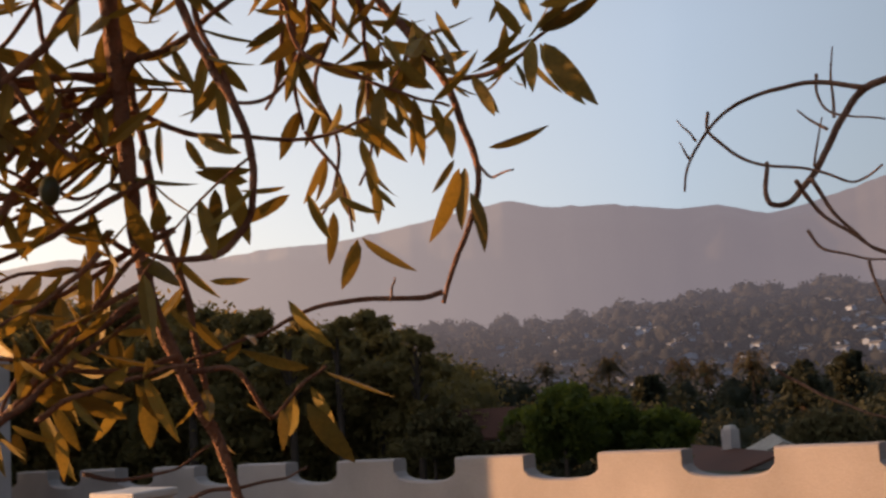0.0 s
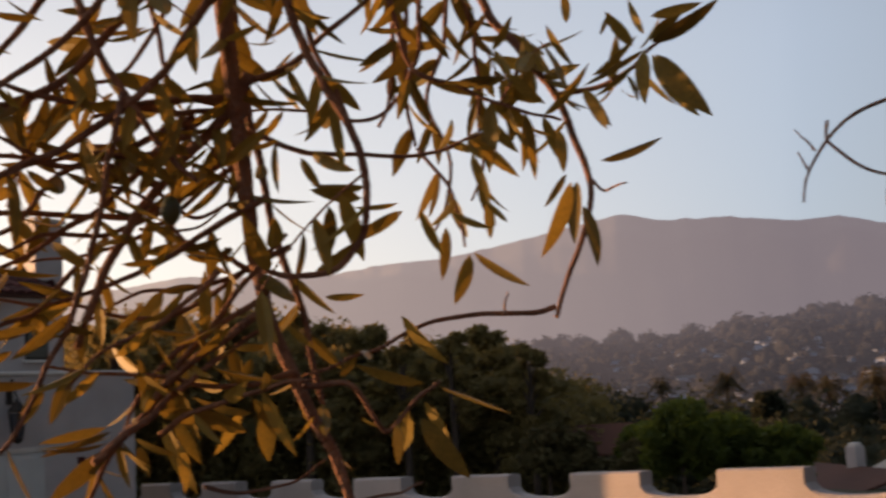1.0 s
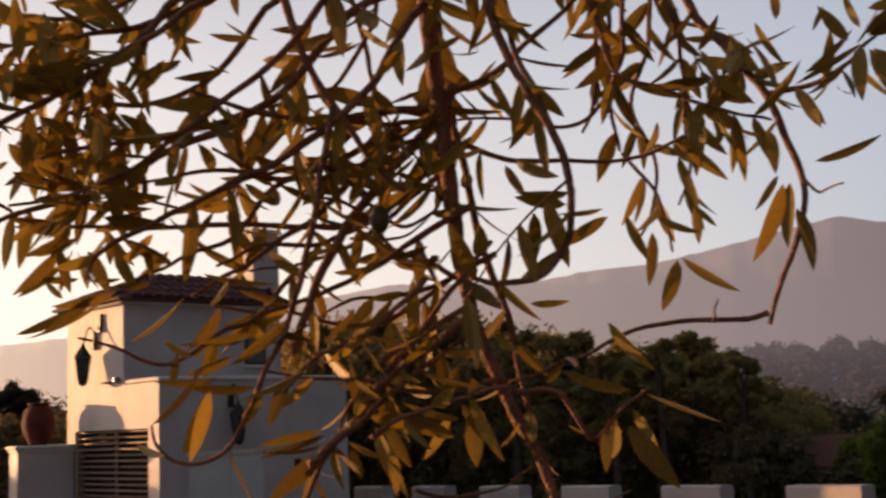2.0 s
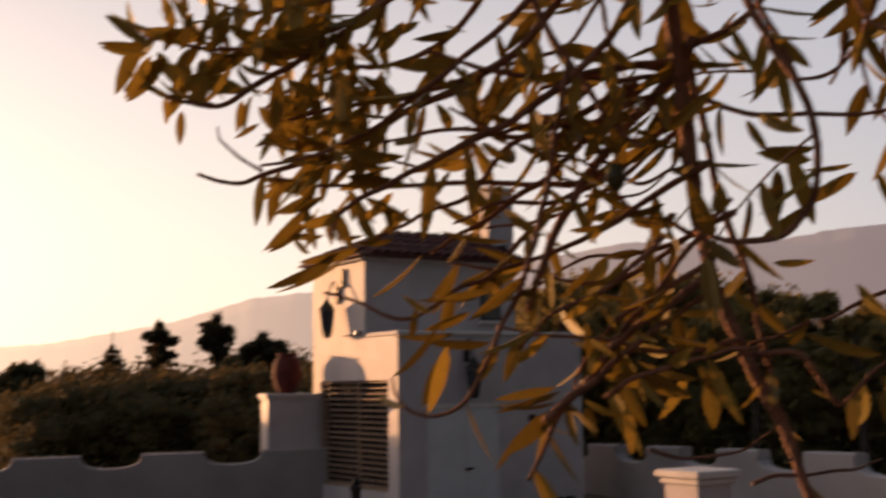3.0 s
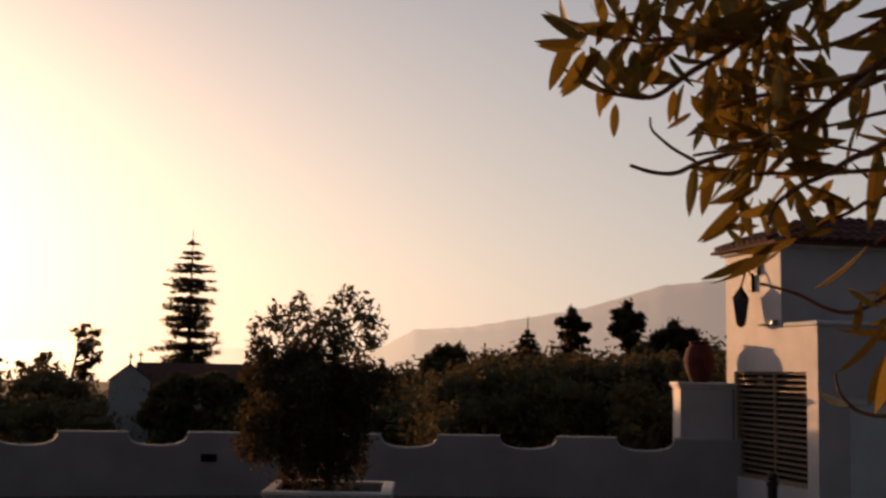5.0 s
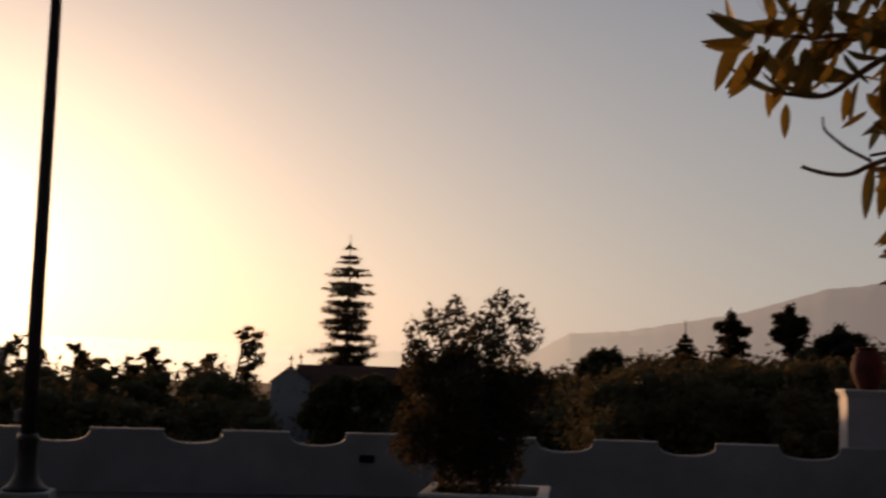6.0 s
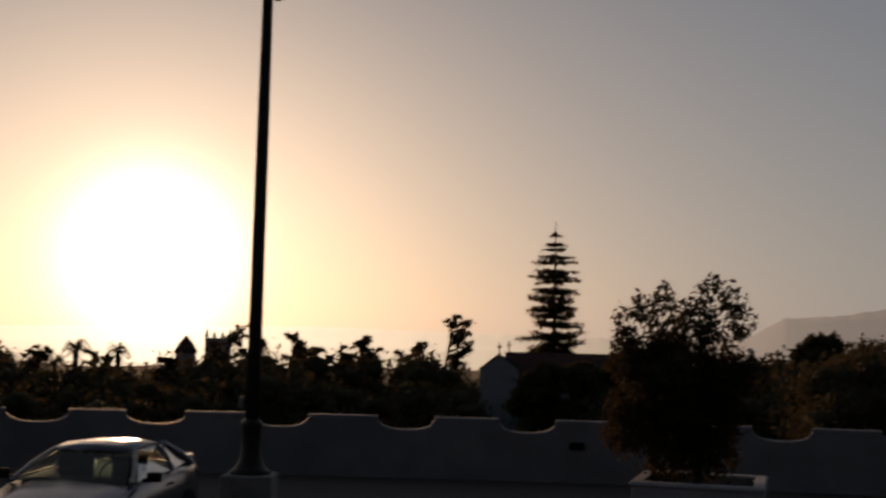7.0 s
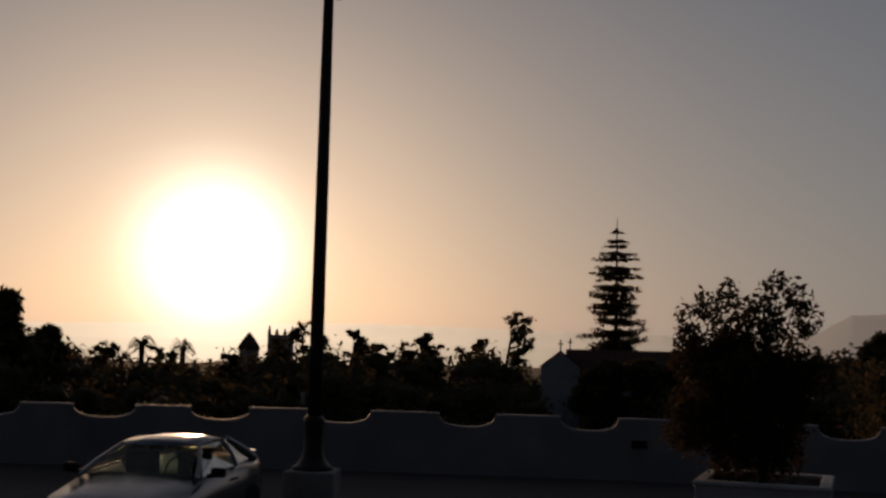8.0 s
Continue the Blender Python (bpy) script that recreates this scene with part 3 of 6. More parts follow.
# ---- car ----
def build_car():
    car = thing("car", pose(-10.85, 10.18, 0, 0, 0, 207) @ Matrix.Diagonal((0.93, 0.95, 0.94, 1)), "silver two-door coupe parked with its nose towards the lot", "car")

    def loft(name, rows, mat, parent, label="", cap=True):
        bm = bmesh.new()
        rings = [[bm.verts.new(p) for p in r] for r in rows]
        for a, b in zip(rings, rings[1:]):
            for k in range(len(a) - 1):
                bm.faces.new((a[k], a[k + 1], b[k + 1], b[k]))
        if cap:
            bm.faces.new(rings[0])
            bm.faces.new(rings[-1][::-1])
        bmesh.ops.recalc_face_normals(bm, faces=bm.faces[:])
        return part(name, bm, mat, parent, label, True)

    def section(y, w, zb, zt, crown):
        """A body section at y: half width, sill, shoulder height, crown of the deck."""
        return [(-w * 0.92, y, zb), (-w, y, zb + 0.14), (-w, y, zb + 0.3), (-w * 0.97, y, zt - 0.08), (-w * 0.90, y, zt), (-w * 0.5, y, zt + crown), (0, y, zt + crown * 1.3),
                (w * 0.5, y, zt + crown), (w * 0.90, y, zt), (w * 0.97, y, zt - 0.08), (w, y, zb + 0.3), (w, y, zb + 0.14), (w * 0.92, y, zb)]
    stations = ((2.18, 0.66, 0.32, 0.58, 0.01), (2.05, 0.78, 0.24, 0.66, 0.02), (1.6, 0.85, 0.20, 0.74, 0.03), (0.85, 0.86, 0.19, 0.86, 0.04), (0.0, 0.87, 0.19, 0.90, 0.02),
                (-1.0, 0.87, 0.19, 0.92, 0.02), (-1.6, 0.86, 0.20, 0.92, 0.03), (-2.0, 0.80, 0.26, 0.90, 0.03), (-2.15, 0.72, 0.34, 0.84, 0.01))
    loft("body", [section(*s) for s in stations], CAR_PAINT, car)
    # greenhouse: glass below, painted roof above
    loft("roof", [[(-x * 0.96, y, z - 0.012), (-x, y, z), (-x * 0.5, y, z + 0.035), (0, y, z + 0.045), (x * 0.5, y, z + 0.035), (x, y, z), (x * 0.96, y, z - 0.012)]
                  for y, x, z in ((0.12, 0.50, 1.22), (0.0, 0.55, 1.25), (-0.4, 0.57, 1.275), (-0.8, 0.56, 1.265), (-1.05, 0.53, 1.235))], CAR_PAINT, car)

    def pane(name, quad, label=""):
        bm = bmesh.new()
        bm.faces.new([bm.verts.new(q) for q in quad])
        bmesh.ops.solidify(bm, geom=bm.faces[:], thickness=0.012)
        return part(name, bm, CAR_GLASS, car, label)
    pane("windscreen", ((-0.70, 0.88, 0.90), (0.70, 0.88, 0.90), (0.50, 0.10, 1.22), (-0.50, 0.10, 1.22)))
    pane("rear_window", ((-0.66, -1.85, 0.95), (0.66, -1.85, 0.95), (0.52, -1.06, 1.23), (-0.52, -1.06, 1.23)))
    for s in (-1, 1):
        pane("side_window", ((0.79 * s, 0.72, 0.91), (0.80 * s, -0.62, 0.93), (0.58 * s, -0.62, 1.25), (0.54 * s, 0.04, 1.23)))
        pane("quarter_window", ((0.80 * s, -0.70, 0.93), (0.76 * s, -1.40, 0.95), (0.56 * s, -1.00, 1.235), (0.58 * s, -0.70, 1.25)))
        for name, p, q, r in (("front_pillar", (0.76 * s, 0.85, 0.89), (0.52 * s, 0.08, 1.225), 0.032), ("rear_pillar", (0.76 * s, -1.66, 0.93), (0.53 * s, -1.03, 1.235), 0.06),
                              ("middle_pillar", (0.81 * s, -0.66, 0.92), (0.58 * s, -0.66, 1.255), 0.03)):
            bm = bmesh.new()
            tube(bm, [Vector(p), (Vector(p) + Vector(q)) / 2 + Vector((0.02 * s, 0, 0.01)), Vector(q)], [r, r, r], 8)
            part(name, bm, CAR_PAINT, car)
        mi = part("mirror", boxed((0.96 * s, 0.62, 0.96), (0.19, 0.10, 0.12), bevel=0.03), RUBBER, car, "black door mirror")
        part("mirror_arm", boxed((0.86 * s, 0.62, 0.92), (0.08, 0.06, 0.05)), RUBBER, mi)
        part("headlight", boxed((0.56 * s, 2.12, 0.56), (0.36, 0.10, 0.12), bevel=0.02), GLASS, car)
        part("tail_light", boxed((0.56 * s, -2.12, 0.72), (0.40, 0.08, 0.13), bevel=0.02), TERRACOTTA, car)
        part("door_handle", boxed((0.875 * s, -0.42, 0.78), (0.03, 0.16, 0.03), bevel=0.008), RUBBER, car)
        for y in (1.32, -1.28):
            wm = pose(0.80 * s, y, 0.31, 0, 90, 0)
            bm = bmesh.new()
            lathe(bm, ((0.20, -0.10), (0.29, -0.10), (0.31, -0.06), (0.31, 0.06), (0.29, 0.10), (0.20, 0.10)), 24)
            wh = part("wheel", bm, RUBBER, car)
            wh.matrix_basis = wm
            bm = bmesh.new()
            lathe(bm, ((0.20, -0.07), (0.19, 0.06 * s), (0.06, 0.09 * s), (0.03, 0.105 * s)), 20)
            part("rim", bm, CAR_PAINT, wh)
    part("spoiler", boxed((0, -2.02, 1.0), (1.36, 0.16, 0.03), bevel=0.012), CAR_PAINT, car, "raised rear spoiler")
    for x in (-0.5, 0.5):
        part("spoiler_stand", boxed((x, -2.02, 0.955), (0.05, 0.10, 0.09)), CAR_PAINT, car)
    part("bumper", boxed((0, 2.16, 0.42), (1.36, 0.10, 0.16), bevel=0.04), CAR_PAINT, car)
    part("number_plate", boxed((0, 2.222, 0.42), (0.30, 0.012, 0.12), bevel=0.003), STUCCO_EDGE, car)
    for x in (-0.36, 0.36):
        part("seat", boxed((x, -0.25, 0.88), (0.46, 0.16, 0.50), pose(0, 0, 0, 0, 0, 0), 0.05), RUBBER, car)
    part("dashboard", boxed((0, 0.62, 0.86), (1.36, 0.30, 0.10), bevel=0.03), RUBBER, car)
    bm = bmesh.new()
    ringp = [Vector((-0.36 + 0.18 * math.cos(a), 0.36, 0.93 + 0.18 * math.sin(a))) for a in (2 * math.pi * k / 16 for k in range(17))]
    tube(bm, ringp, [0.014] * 17, 5, False)
    part("steering_wheel", bm, RUBBER, car)


build_car()


# ---- mountains ----
def ridge_el(az):
    keys = ((-120, 7), (-70, 8), (-62, 9.2), (-55, 8.27), (-51.5, 7.34), (-49.7, 7.04), (-47.4, 7.68), (-45.5, 7.63), (-42.3, 8.12), (-39, 8.22), (-37.5, 8.66),
            (-36.5, 8.53), (-34.5, 8.15), (-31.7, 7.62), (-28.6, 7.08), (-25.6, 6.94), (-22.6, 6.5), (-15.7, 6.7), (-8, 5.4), (-0.2, 4.55), (2.45, 4.25),
            (6.2, 3.11), (11.6, 2.16), (14.4, 1.95), (16, 1.1), (20, 0.8), (26, 0.92), (37, 1.1), (54, 0.7), (90, 0.5))
    for (a, e), (b, f) in zip(keys, keys[1:]):
        if a <= az <= b:
            t = (az - a) / (b - a)
            return e + (f - e) * t
    return 0.6


def haze_glow_material(name, base, second, air, lobes, scale, depth=None):
    """Far backdrop surface with lit haze painted in as its own glow, stronger sunward."""
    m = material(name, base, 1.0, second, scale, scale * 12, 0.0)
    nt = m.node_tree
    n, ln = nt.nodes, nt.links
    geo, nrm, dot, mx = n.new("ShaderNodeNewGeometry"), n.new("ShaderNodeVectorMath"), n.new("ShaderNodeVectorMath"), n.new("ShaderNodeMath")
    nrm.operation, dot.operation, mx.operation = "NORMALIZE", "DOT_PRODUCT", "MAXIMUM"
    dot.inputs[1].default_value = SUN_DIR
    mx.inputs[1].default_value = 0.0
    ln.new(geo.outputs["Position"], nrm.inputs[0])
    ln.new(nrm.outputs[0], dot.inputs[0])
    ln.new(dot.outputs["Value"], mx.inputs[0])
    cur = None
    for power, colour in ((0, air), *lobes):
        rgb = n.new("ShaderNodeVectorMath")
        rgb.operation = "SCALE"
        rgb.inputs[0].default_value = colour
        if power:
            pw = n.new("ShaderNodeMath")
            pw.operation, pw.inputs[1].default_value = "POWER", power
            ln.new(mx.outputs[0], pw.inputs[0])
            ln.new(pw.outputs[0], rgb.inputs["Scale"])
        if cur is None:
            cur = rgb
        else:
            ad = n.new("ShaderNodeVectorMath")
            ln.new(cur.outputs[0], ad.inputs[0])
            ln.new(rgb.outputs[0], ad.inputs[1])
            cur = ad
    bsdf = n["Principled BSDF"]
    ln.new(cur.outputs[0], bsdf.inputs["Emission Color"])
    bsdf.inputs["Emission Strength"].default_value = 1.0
    if depth:                         # glow rises with distance, as haze over what lies farther off
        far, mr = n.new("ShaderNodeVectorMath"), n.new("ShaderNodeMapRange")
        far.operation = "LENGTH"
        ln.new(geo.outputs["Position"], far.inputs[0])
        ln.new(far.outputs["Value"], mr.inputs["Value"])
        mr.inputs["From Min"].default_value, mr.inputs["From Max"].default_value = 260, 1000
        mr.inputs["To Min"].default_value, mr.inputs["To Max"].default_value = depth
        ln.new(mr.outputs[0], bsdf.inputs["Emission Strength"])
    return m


MOUNTAIN = haze_glow_material("hazy_mountain", (0.022, 0.022, 0.018), (0.014, 0.016, 0.014), (0.108, 0.102, 0.13),
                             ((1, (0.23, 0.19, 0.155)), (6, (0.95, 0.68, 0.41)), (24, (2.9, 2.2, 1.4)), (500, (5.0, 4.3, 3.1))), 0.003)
DISTANT_WOODS = haze_glow_material("distant_woods", (0.011, 0.012, 0.010), (0.007, 0.008, 0.008), (0.036, 0.034, 0.043), ((1, (0.066, 0.050, 0.044)),), 0.01, (0.35, 1.3))
# blue in the base colour stands in for shade on the pale walls
DISTANT_SHADED = haze_glow_material("shaded_distant_plaster", (0.19, 0.235, 0.32), (0.14, 0.175, 0.23), (0.03, 0.03, 0.04), ((1, (0.04, 0.032, 0.032)),), 0.05, (0.5, 1.2))
DISTANT_ROOF = haze_glow_material("distant_roof", (0.085, 0.09, 0.10), (0.055, 0.055, 0.06), (0.022, 0.021, 0.027), ((1, (0.04, 0.03, 0.03)),), 0.05, (0.5, 1.2))
bm = bmesh.new()
prev = None
for i in range(0, 1040):
    az = -115 + i * 0.2
    el = ridge_el(az) + 0.06 * noise.noise(Vector((az * 1.5, 0, 0))) + 0.05 * noise.noise(Vector((az * 5, 3, 0))) + 0.03 * noise.noise(Vector((az * 14, 5, 0)))
    ring = [bm.verts.new(up_at(az, -4.0, 2500))]
    for j, (r, f) in enumerate(((2700, -0.1), (3000, 0.2), (3200, 0.36), (3400, 0.52), (3600, 0.70), (3800, 0.86), (4000, 1.0), (4300, 0.7))):
        wob = 0 if f == 1.0 else 0.11 * noise.noise(Vector((az * 0.22, f * 3, 1))) + 0.10 * noise.noise(Vector((az * 0.7, f * 5, 4)))
        ring.append(bm.verts.new(up_at(az, max(-1.5, el * (f + wob * 0.6)), r)))
    if prev:
        for j in range(len(ring) - 1):
            bm.faces.new((prev[j], ring[j], ring[j + 1], prev[j + 1]))
    prev = ring
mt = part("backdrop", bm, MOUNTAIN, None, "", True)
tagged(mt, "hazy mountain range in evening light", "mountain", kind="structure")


# ---- olive tree ----
olive = thing("olive_tree", at(180, 1.0, 0.0) + Vector((0.35, 0, 0)), "olive tree with drooping leafy branches and bare twigs", "tree")
BASE = olive.matrix_world.translation.copy()
TWIGS = []                            # leafy stretches: points along each
RNG = random.Random(7)


def limb_mesh(name, pts, radii, mat, n=7):
    bm = bmesh.new()
    tube(bm, [p - BASE for p in pts], radii, n)
    return part(name, bm, mat, olive, "", True)


FORK = Vector((0.25, -0.55, 3.45))
bm = bmesh.new()
tpts = curve_points([Vector((0, 0, -0.1)), Vector((0.05, 0.05, 0.9)), Vector((-0.08, 0.1, 1.9)), Vector((-0.03, 0.25, 2.8)), FORK - BASE], 5)
tube(bm, tpts, [0.15 - 0.085 * i / (len(tpts) - 1) + 0.01 * math.sin(i * 1.7) for i in range(len(tpts))], 12)
part("trunk", bm, BARK, olive, "", True)
NODES = [Vector((0.62, 0.62, 3.62)), Vector((0.30, 0.80, 3.66)), Vector((0.0, 0.75, 3.66)), Vector((1.05, 0.45, 3.5))]
for nd in NODES:
    cp = curve_points([FORK - Vector((0.02, 0.1, 0.1)), FORK.lerp(nd, 0.5) + Vector((0, 0, 0.14)), nd], 6)
    limb_mesh("limb", cp, [0.05 - 0.03 * i / (len(cp) - 1) for i in range(len(cp))], BARK, 9)


def limb(ctrl, r0, r1, flags):
    """A branch through (bearing, elevation, distance) places. H: it hangs from a limb overhead; B: it is bare."""
    c = [up_at(a, e, d) for a, e, d in ctrl]
    radii = [r0 + (r1 - r0) * i / (len(c) - 1) for i in range(len(c))]
    skip = 0
    if "H" in flags:
        nd = min(NODES, key=lambda q: (q - c[0]).length)
        c = [nd, c[0] + (c[0] - c[1]).normalized() * min(0.5 * (nd - c[0]).length, 0.22)] + c
        radii = [r0 * 1.25, r0 * 1.1] + radii
        skip = 1
    pts = curve_points(c, 6)
    rr = []
    for i in range(len(pts)):
        k = min(i // 6, len(c) - 2)
        t = i / 6 - k
        rr.append((radii[k] * (1 - t) + radii[k + 1] * t) * (1 + 0.14 * noise.noise(Vector((i * 0.9, r0 * 900, len(c))))))
    pts = [p + Vector((noise.noise(p * 25), noise.noise(p * 25 + Vector((9, 0, 0))), noise.noise(p * 25 + Vector((0, 9, 0))))) * 0.004 for p in pts]
    limb_mesh("branch", pts, rr, DEAD_TWIG if "B" in flags else BARK, 7)
    if "B" not in flags:
        TWIGS.append(pts[skip * 6:])


limb(((-18.1, 20.2, 1.33), (-18.5, 15.4, 1.32), (-18.9, 11.4, 1.31), (-19.3, 7.4, 1.31), (-19.9, 4.5, 1.3), (-21.1, 1.2, 1.29), (-22.6, -1.8, 1.29), (-23.6, -4.8, 1.28), (-24.1, -6.7, 1.27)), 0.0106, 0.0051, 'H')
limb(((-18.6, 19.7, 1.4), (-19, 16.7, 1.39), (-19.5, 12.8, 1.37), (-20.4, 8.2, 1.36), (-21.5, 4.9, 1.35), (-21.9, 2.8, 1.33), (-22.2, 0.1, 1.32)), 0.0059, 0.0034, 'H')
limb(((-21.2, 20.3, 1.23), (-21.7, 18.3, 1.23), (-22.9, 15.9, 1.23), (-24.5, 13, 1.22), (-24.9, 10.8, 1.22), (-24.7, 8.9, 1.22), (-23.4, 7, 1.21), (-21.5, 6.5, 1.21), (-19.6, 6.9, 1.21)), 0.0055, 0.0030, 'H')
limb(((-22, 20.3, 1.29), (-22.5, 17.8, 1.27), (-23.6, 15.4, 1.25), (-24.5, 13.1, 1.23)), 0.0043, 0.0026, 'H')
limb(((-18.8, 15.7, 1.34), (-21.1, 16.6, 1.32), (-22.7, 17.8, 1.3), (-24.7, 19.1, 1.28), (-26.2, 20.3, 1.26)), 0.0043, 0.0026, '')
limb(((-18.5, 14.8, 1.35), (-16.3, 15.1, 1.34), (-14.2, 14.8, 1.34), (-11.8, 14.3, 1.33)), 0.0038, 0.0026, '')
limb(((-28.1, 20.3, 1.34), (-27.7, 16.9, 1.35), (-26.2, 14.5, 1.37), (-24.5, 14.1, 1.39), (-21.8, 14.5, 1.41), (-19.3, 14.6, 1.42)), 0.0034, 0.0017, 'H')
limb(((-26.6, 20.3, 1.39), (-26.5, 17.2, 1.41), (-26.2, 14.8, 1.43), (-25.6, 13.7, 1.45)), 0.0034, 0.0021, 'H')
limb(((-27.4, 20.3, 1.39), (-27.1, 16.6, 1.41), (-27.1, 14.2, 1.43), (-27.4, 12.7, 1.45)), 0.0034, 0.0021, 'H')
limb(((-19.2, 13.5, 1.36), (-21.7, 12.6, 1.34), (-24.7, 12.3, 1.33), (-28, 12.3, 1.32), (-30.6, 13, 1.3)), 0.0038, 0.0017, '')
limb(((-30.7, 20.2, 1.35), (-31.7, 18.4, 1.35), (-33.3, 16.4, 1.35), (-34.6, 14.5, 1.35), (-35.3, 12.5, 1.35), (-35.9, 10.7, 1.35), (-35.8, 9.2, 1.35), (-35.1, 7, 1.35), (-34.2, 5, 1.35), (-33.8, 3.9, 1.35)), 0.0059, 0.0026, 'H')
limb(((-26.2, 20.3, 1.34), (-27.4, 16.5, 1.33), (-29.6, 15.4, 1.32), (-32.1, 14.3, 1.31), (-34.7, 13.4, 1.3)), 0.0034, 0.0017, 'H')
limb(((-34.6, 14.6, 1.4), (-36.6, 14.9, 1.39), (-38.4, 15.6, 1.37), (-39.3, 16.3, 1.35), (-40.7, 17.2, 1.34)), 0.0038, 0.0017, '')
limb(((-36, 10.5, 1.38), (-36.6, 9.8, 1.34), (-37.7, 10.2, 1.3)), 0.0022, 0.0011, 'B')
limb(((-33.8, 4.4, 1.36), (-32.6, 4.2, 1.35), (-29.9, 4.3, 1.34), (-27.6, 4, 1.33), (-26, 3.3, 1.32), (-24.3, 2.6, 1.31), (-21.4, 1.7, 1.3)), 0.0036, 0.0017, '')
limb(((-31.2, 4.2, 1.29), (-31.6, 5.3, 1.37)), 0.0018, 0.0011, 'B')
limb(((-21.4, 1.3, 1.21), (-23.7, 1.2, 1.22), (-25.3, -1.1, 1.24), (-26.9, 0.5, 1.26), (-27.9, 1.2, 1.27)), 0.0034, 0.0017, '')
limb(((-11.3, -2.3, 1.25), (-13, -0.6, 1.26), (-14.9, 1.6, 1.27), (-16.8, 4, 1.29), (-19, 6.7, 1.3), (-20.8, 8.6, 1.31)), 0.0051, 0.0026, '')
limb(((-11.6, -1.8, 1.22), (-13.8, -0.1, 1.23), (-15.7, 1.5, 1.25), (-18.1, 3.2, 1.27), (-19.9, 4.2, 1.28)), 0.0047, 0.0021, '')
limb(((-14.5, -0.6, 1.25), (-17.2, 0.6, 1.23), (-20.3, 1.4, 1.21), (-21.8, 1.6, 1.19)), 0.0034, 0.0017, '')
limb(((-11.8, 12.9, 1.35), (-13.2, 12.6, 1.34), (-14.7, 10.9, 1.33), (-16.4, 9.5, 1.33), (-18, 10.1, 1.32), (-18.6, 11.2, 1.31)), 0.0034, 0.0017, '')
limb(((-13.8, 9.1, 1.35), (-15.9, 8.9, 1.36), (-17.2, 9.3, 1.36), (-18.6, 10.9, 1.37)), 0.0022, 0.0011, 'B')
limb(((-16.6, -3.1, 1.28), (-18.4, -3.6, 1.29), (-20.4, -3.3, 1.31), (-22.3, -2.3, 1.32)), 0.0025, 0.0011, 'B')
limb(((-21.2, -4.7, 1.26), (-23.7, -4.3, 1.29), (-25.7, -4.2, 1.31), (-26.9, -3.6, 1.34)), 0.0025, 0.0011, 'B')
limb(((-14.5, 20.1, 1.34), (-15.2, 17.1, 1.36), (-15.6, 14.8, 1.38), (-16.4, 13.5, 1.4), (-16.4, 11.2, 1.42)), 0.0034, 0.0017, 'H')
limb(((-19.3, 6.8, 1.34), (-17.9, 7.7, 1.32), (-16.1, 8.4, 1.31), (-14.7, 10.1, 1.29), (-13.2, 10.9, 1.28), (-11.5, 11.4, 1.26)), 0.0034, 0.0017, '')
limb(((-29.6, 20.3, 1.44), (-29, 17.1, 1.44), (-28.1, 14.8, 1.45), (-29.1, 11.7, 1.45), (-28.7, 9.6, 1.46), (-27.8, 8.1, 1.46)), 0.0034, 0.0017, 'H')
limb(((-30.1, 20.3, 1.43), (-30.8, 16.3, 1.44), (-30.6, 13.6, 1.45), (-30.8, 11.4, 1.46), (-30.1, 9.8, 1.47)), 0.0030, 0.0017, 'H')
limb(((-27.5, 12.5, 1.42), (-28.8, 10.7, 1.42), (-29.3, 9.2, 1.42), (-29.6, 7.6, 1.42)), 0.0026, 0.0017, '')
limb(((-58.8, 14.1, 1.53), (-56.8, 12.9, 1.53), (-54.5, 12.3, 1.52), (-53.4, 11.2, 1.51), (-52.5, 9.7, 1.5), (-51.6, 8.4, 1.5), (-50.8, 7.6, 1.49), (-50, 7.4, 1.48), (-49.7, 7.8, 1.47), (-49.8, 9.5, 1.47)), 0.0054, 0.0029, 'HB')
limb(((-54.5, 12.3, 1.5), (-53, 12.7, 1.5), (-51.2, 12.9, 1.5), (-49.4, 12.6, 1.5), (-47.7, 11.7, 1.5), (-46.7, 10.5, 1.5), (-46.1, 9.5, 1.5), (-45.9, 8.4, 1.5)), 0.0036, 0.0014, 'B')
limb(((-47.3, 12.1, 1.54), (-47.3, 11.1, 1.53), (-48.4, 10, 1.52), (-49.9, 9.3, 1.51), (-51.8, 8.9, 1.49), (-53.4, 8.2, 1.48), (-54.2, 8.3, 1.47), (-54.9, 8.8, 1.46)), 0.0025, 0.0013, 'B')
limb(((-46.6, 10.8, 1.46), (-45.8, 11.8, 1.54)), 0.0018, 0.0009, 'B')
limb(((-46.2, 10, 1.46), (-45.8, 10.8, 1.54)), 0.0018, 0.0009, 'B')
limb(((-53, 11.2, 1.5), (-53.1, 12.9, 1.5), (-53.3, 14.4, 1.5)), 0.0022, 0.0009, 'B')
limb(((-52.4, 13.2, 1.52), (-52.4, 12.2, 1.51), (-53, 11.4, 1.49), (-55.3, 10.8, 1.48)), 0.0022, 0.0011, 'B')
limb(((-52.6, 10.7, 1.46), (-51.4, 11.7, 1.54)), 0.0022, 0.0011, 'B')
limb(((-51.9, 9.1, 1.49), (-52.5, 11.3, 1.51)), 0.0018, 0.0009, 'B')
limb(((-51, 8.4, 1.46), (-52, 7, 1.49), (-53.6, 5.5, 1.51), (-55.4, 4.3, 1.54)), 0.0032, 0.0014, 'B')
limb(((-51.7, 8.4, 1.47), (-52.7, 6.7, 1.49), (-54, 5.2, 1.51), (-55.9, 4, 1.53)), 0.0029, 0.0014, 'B')
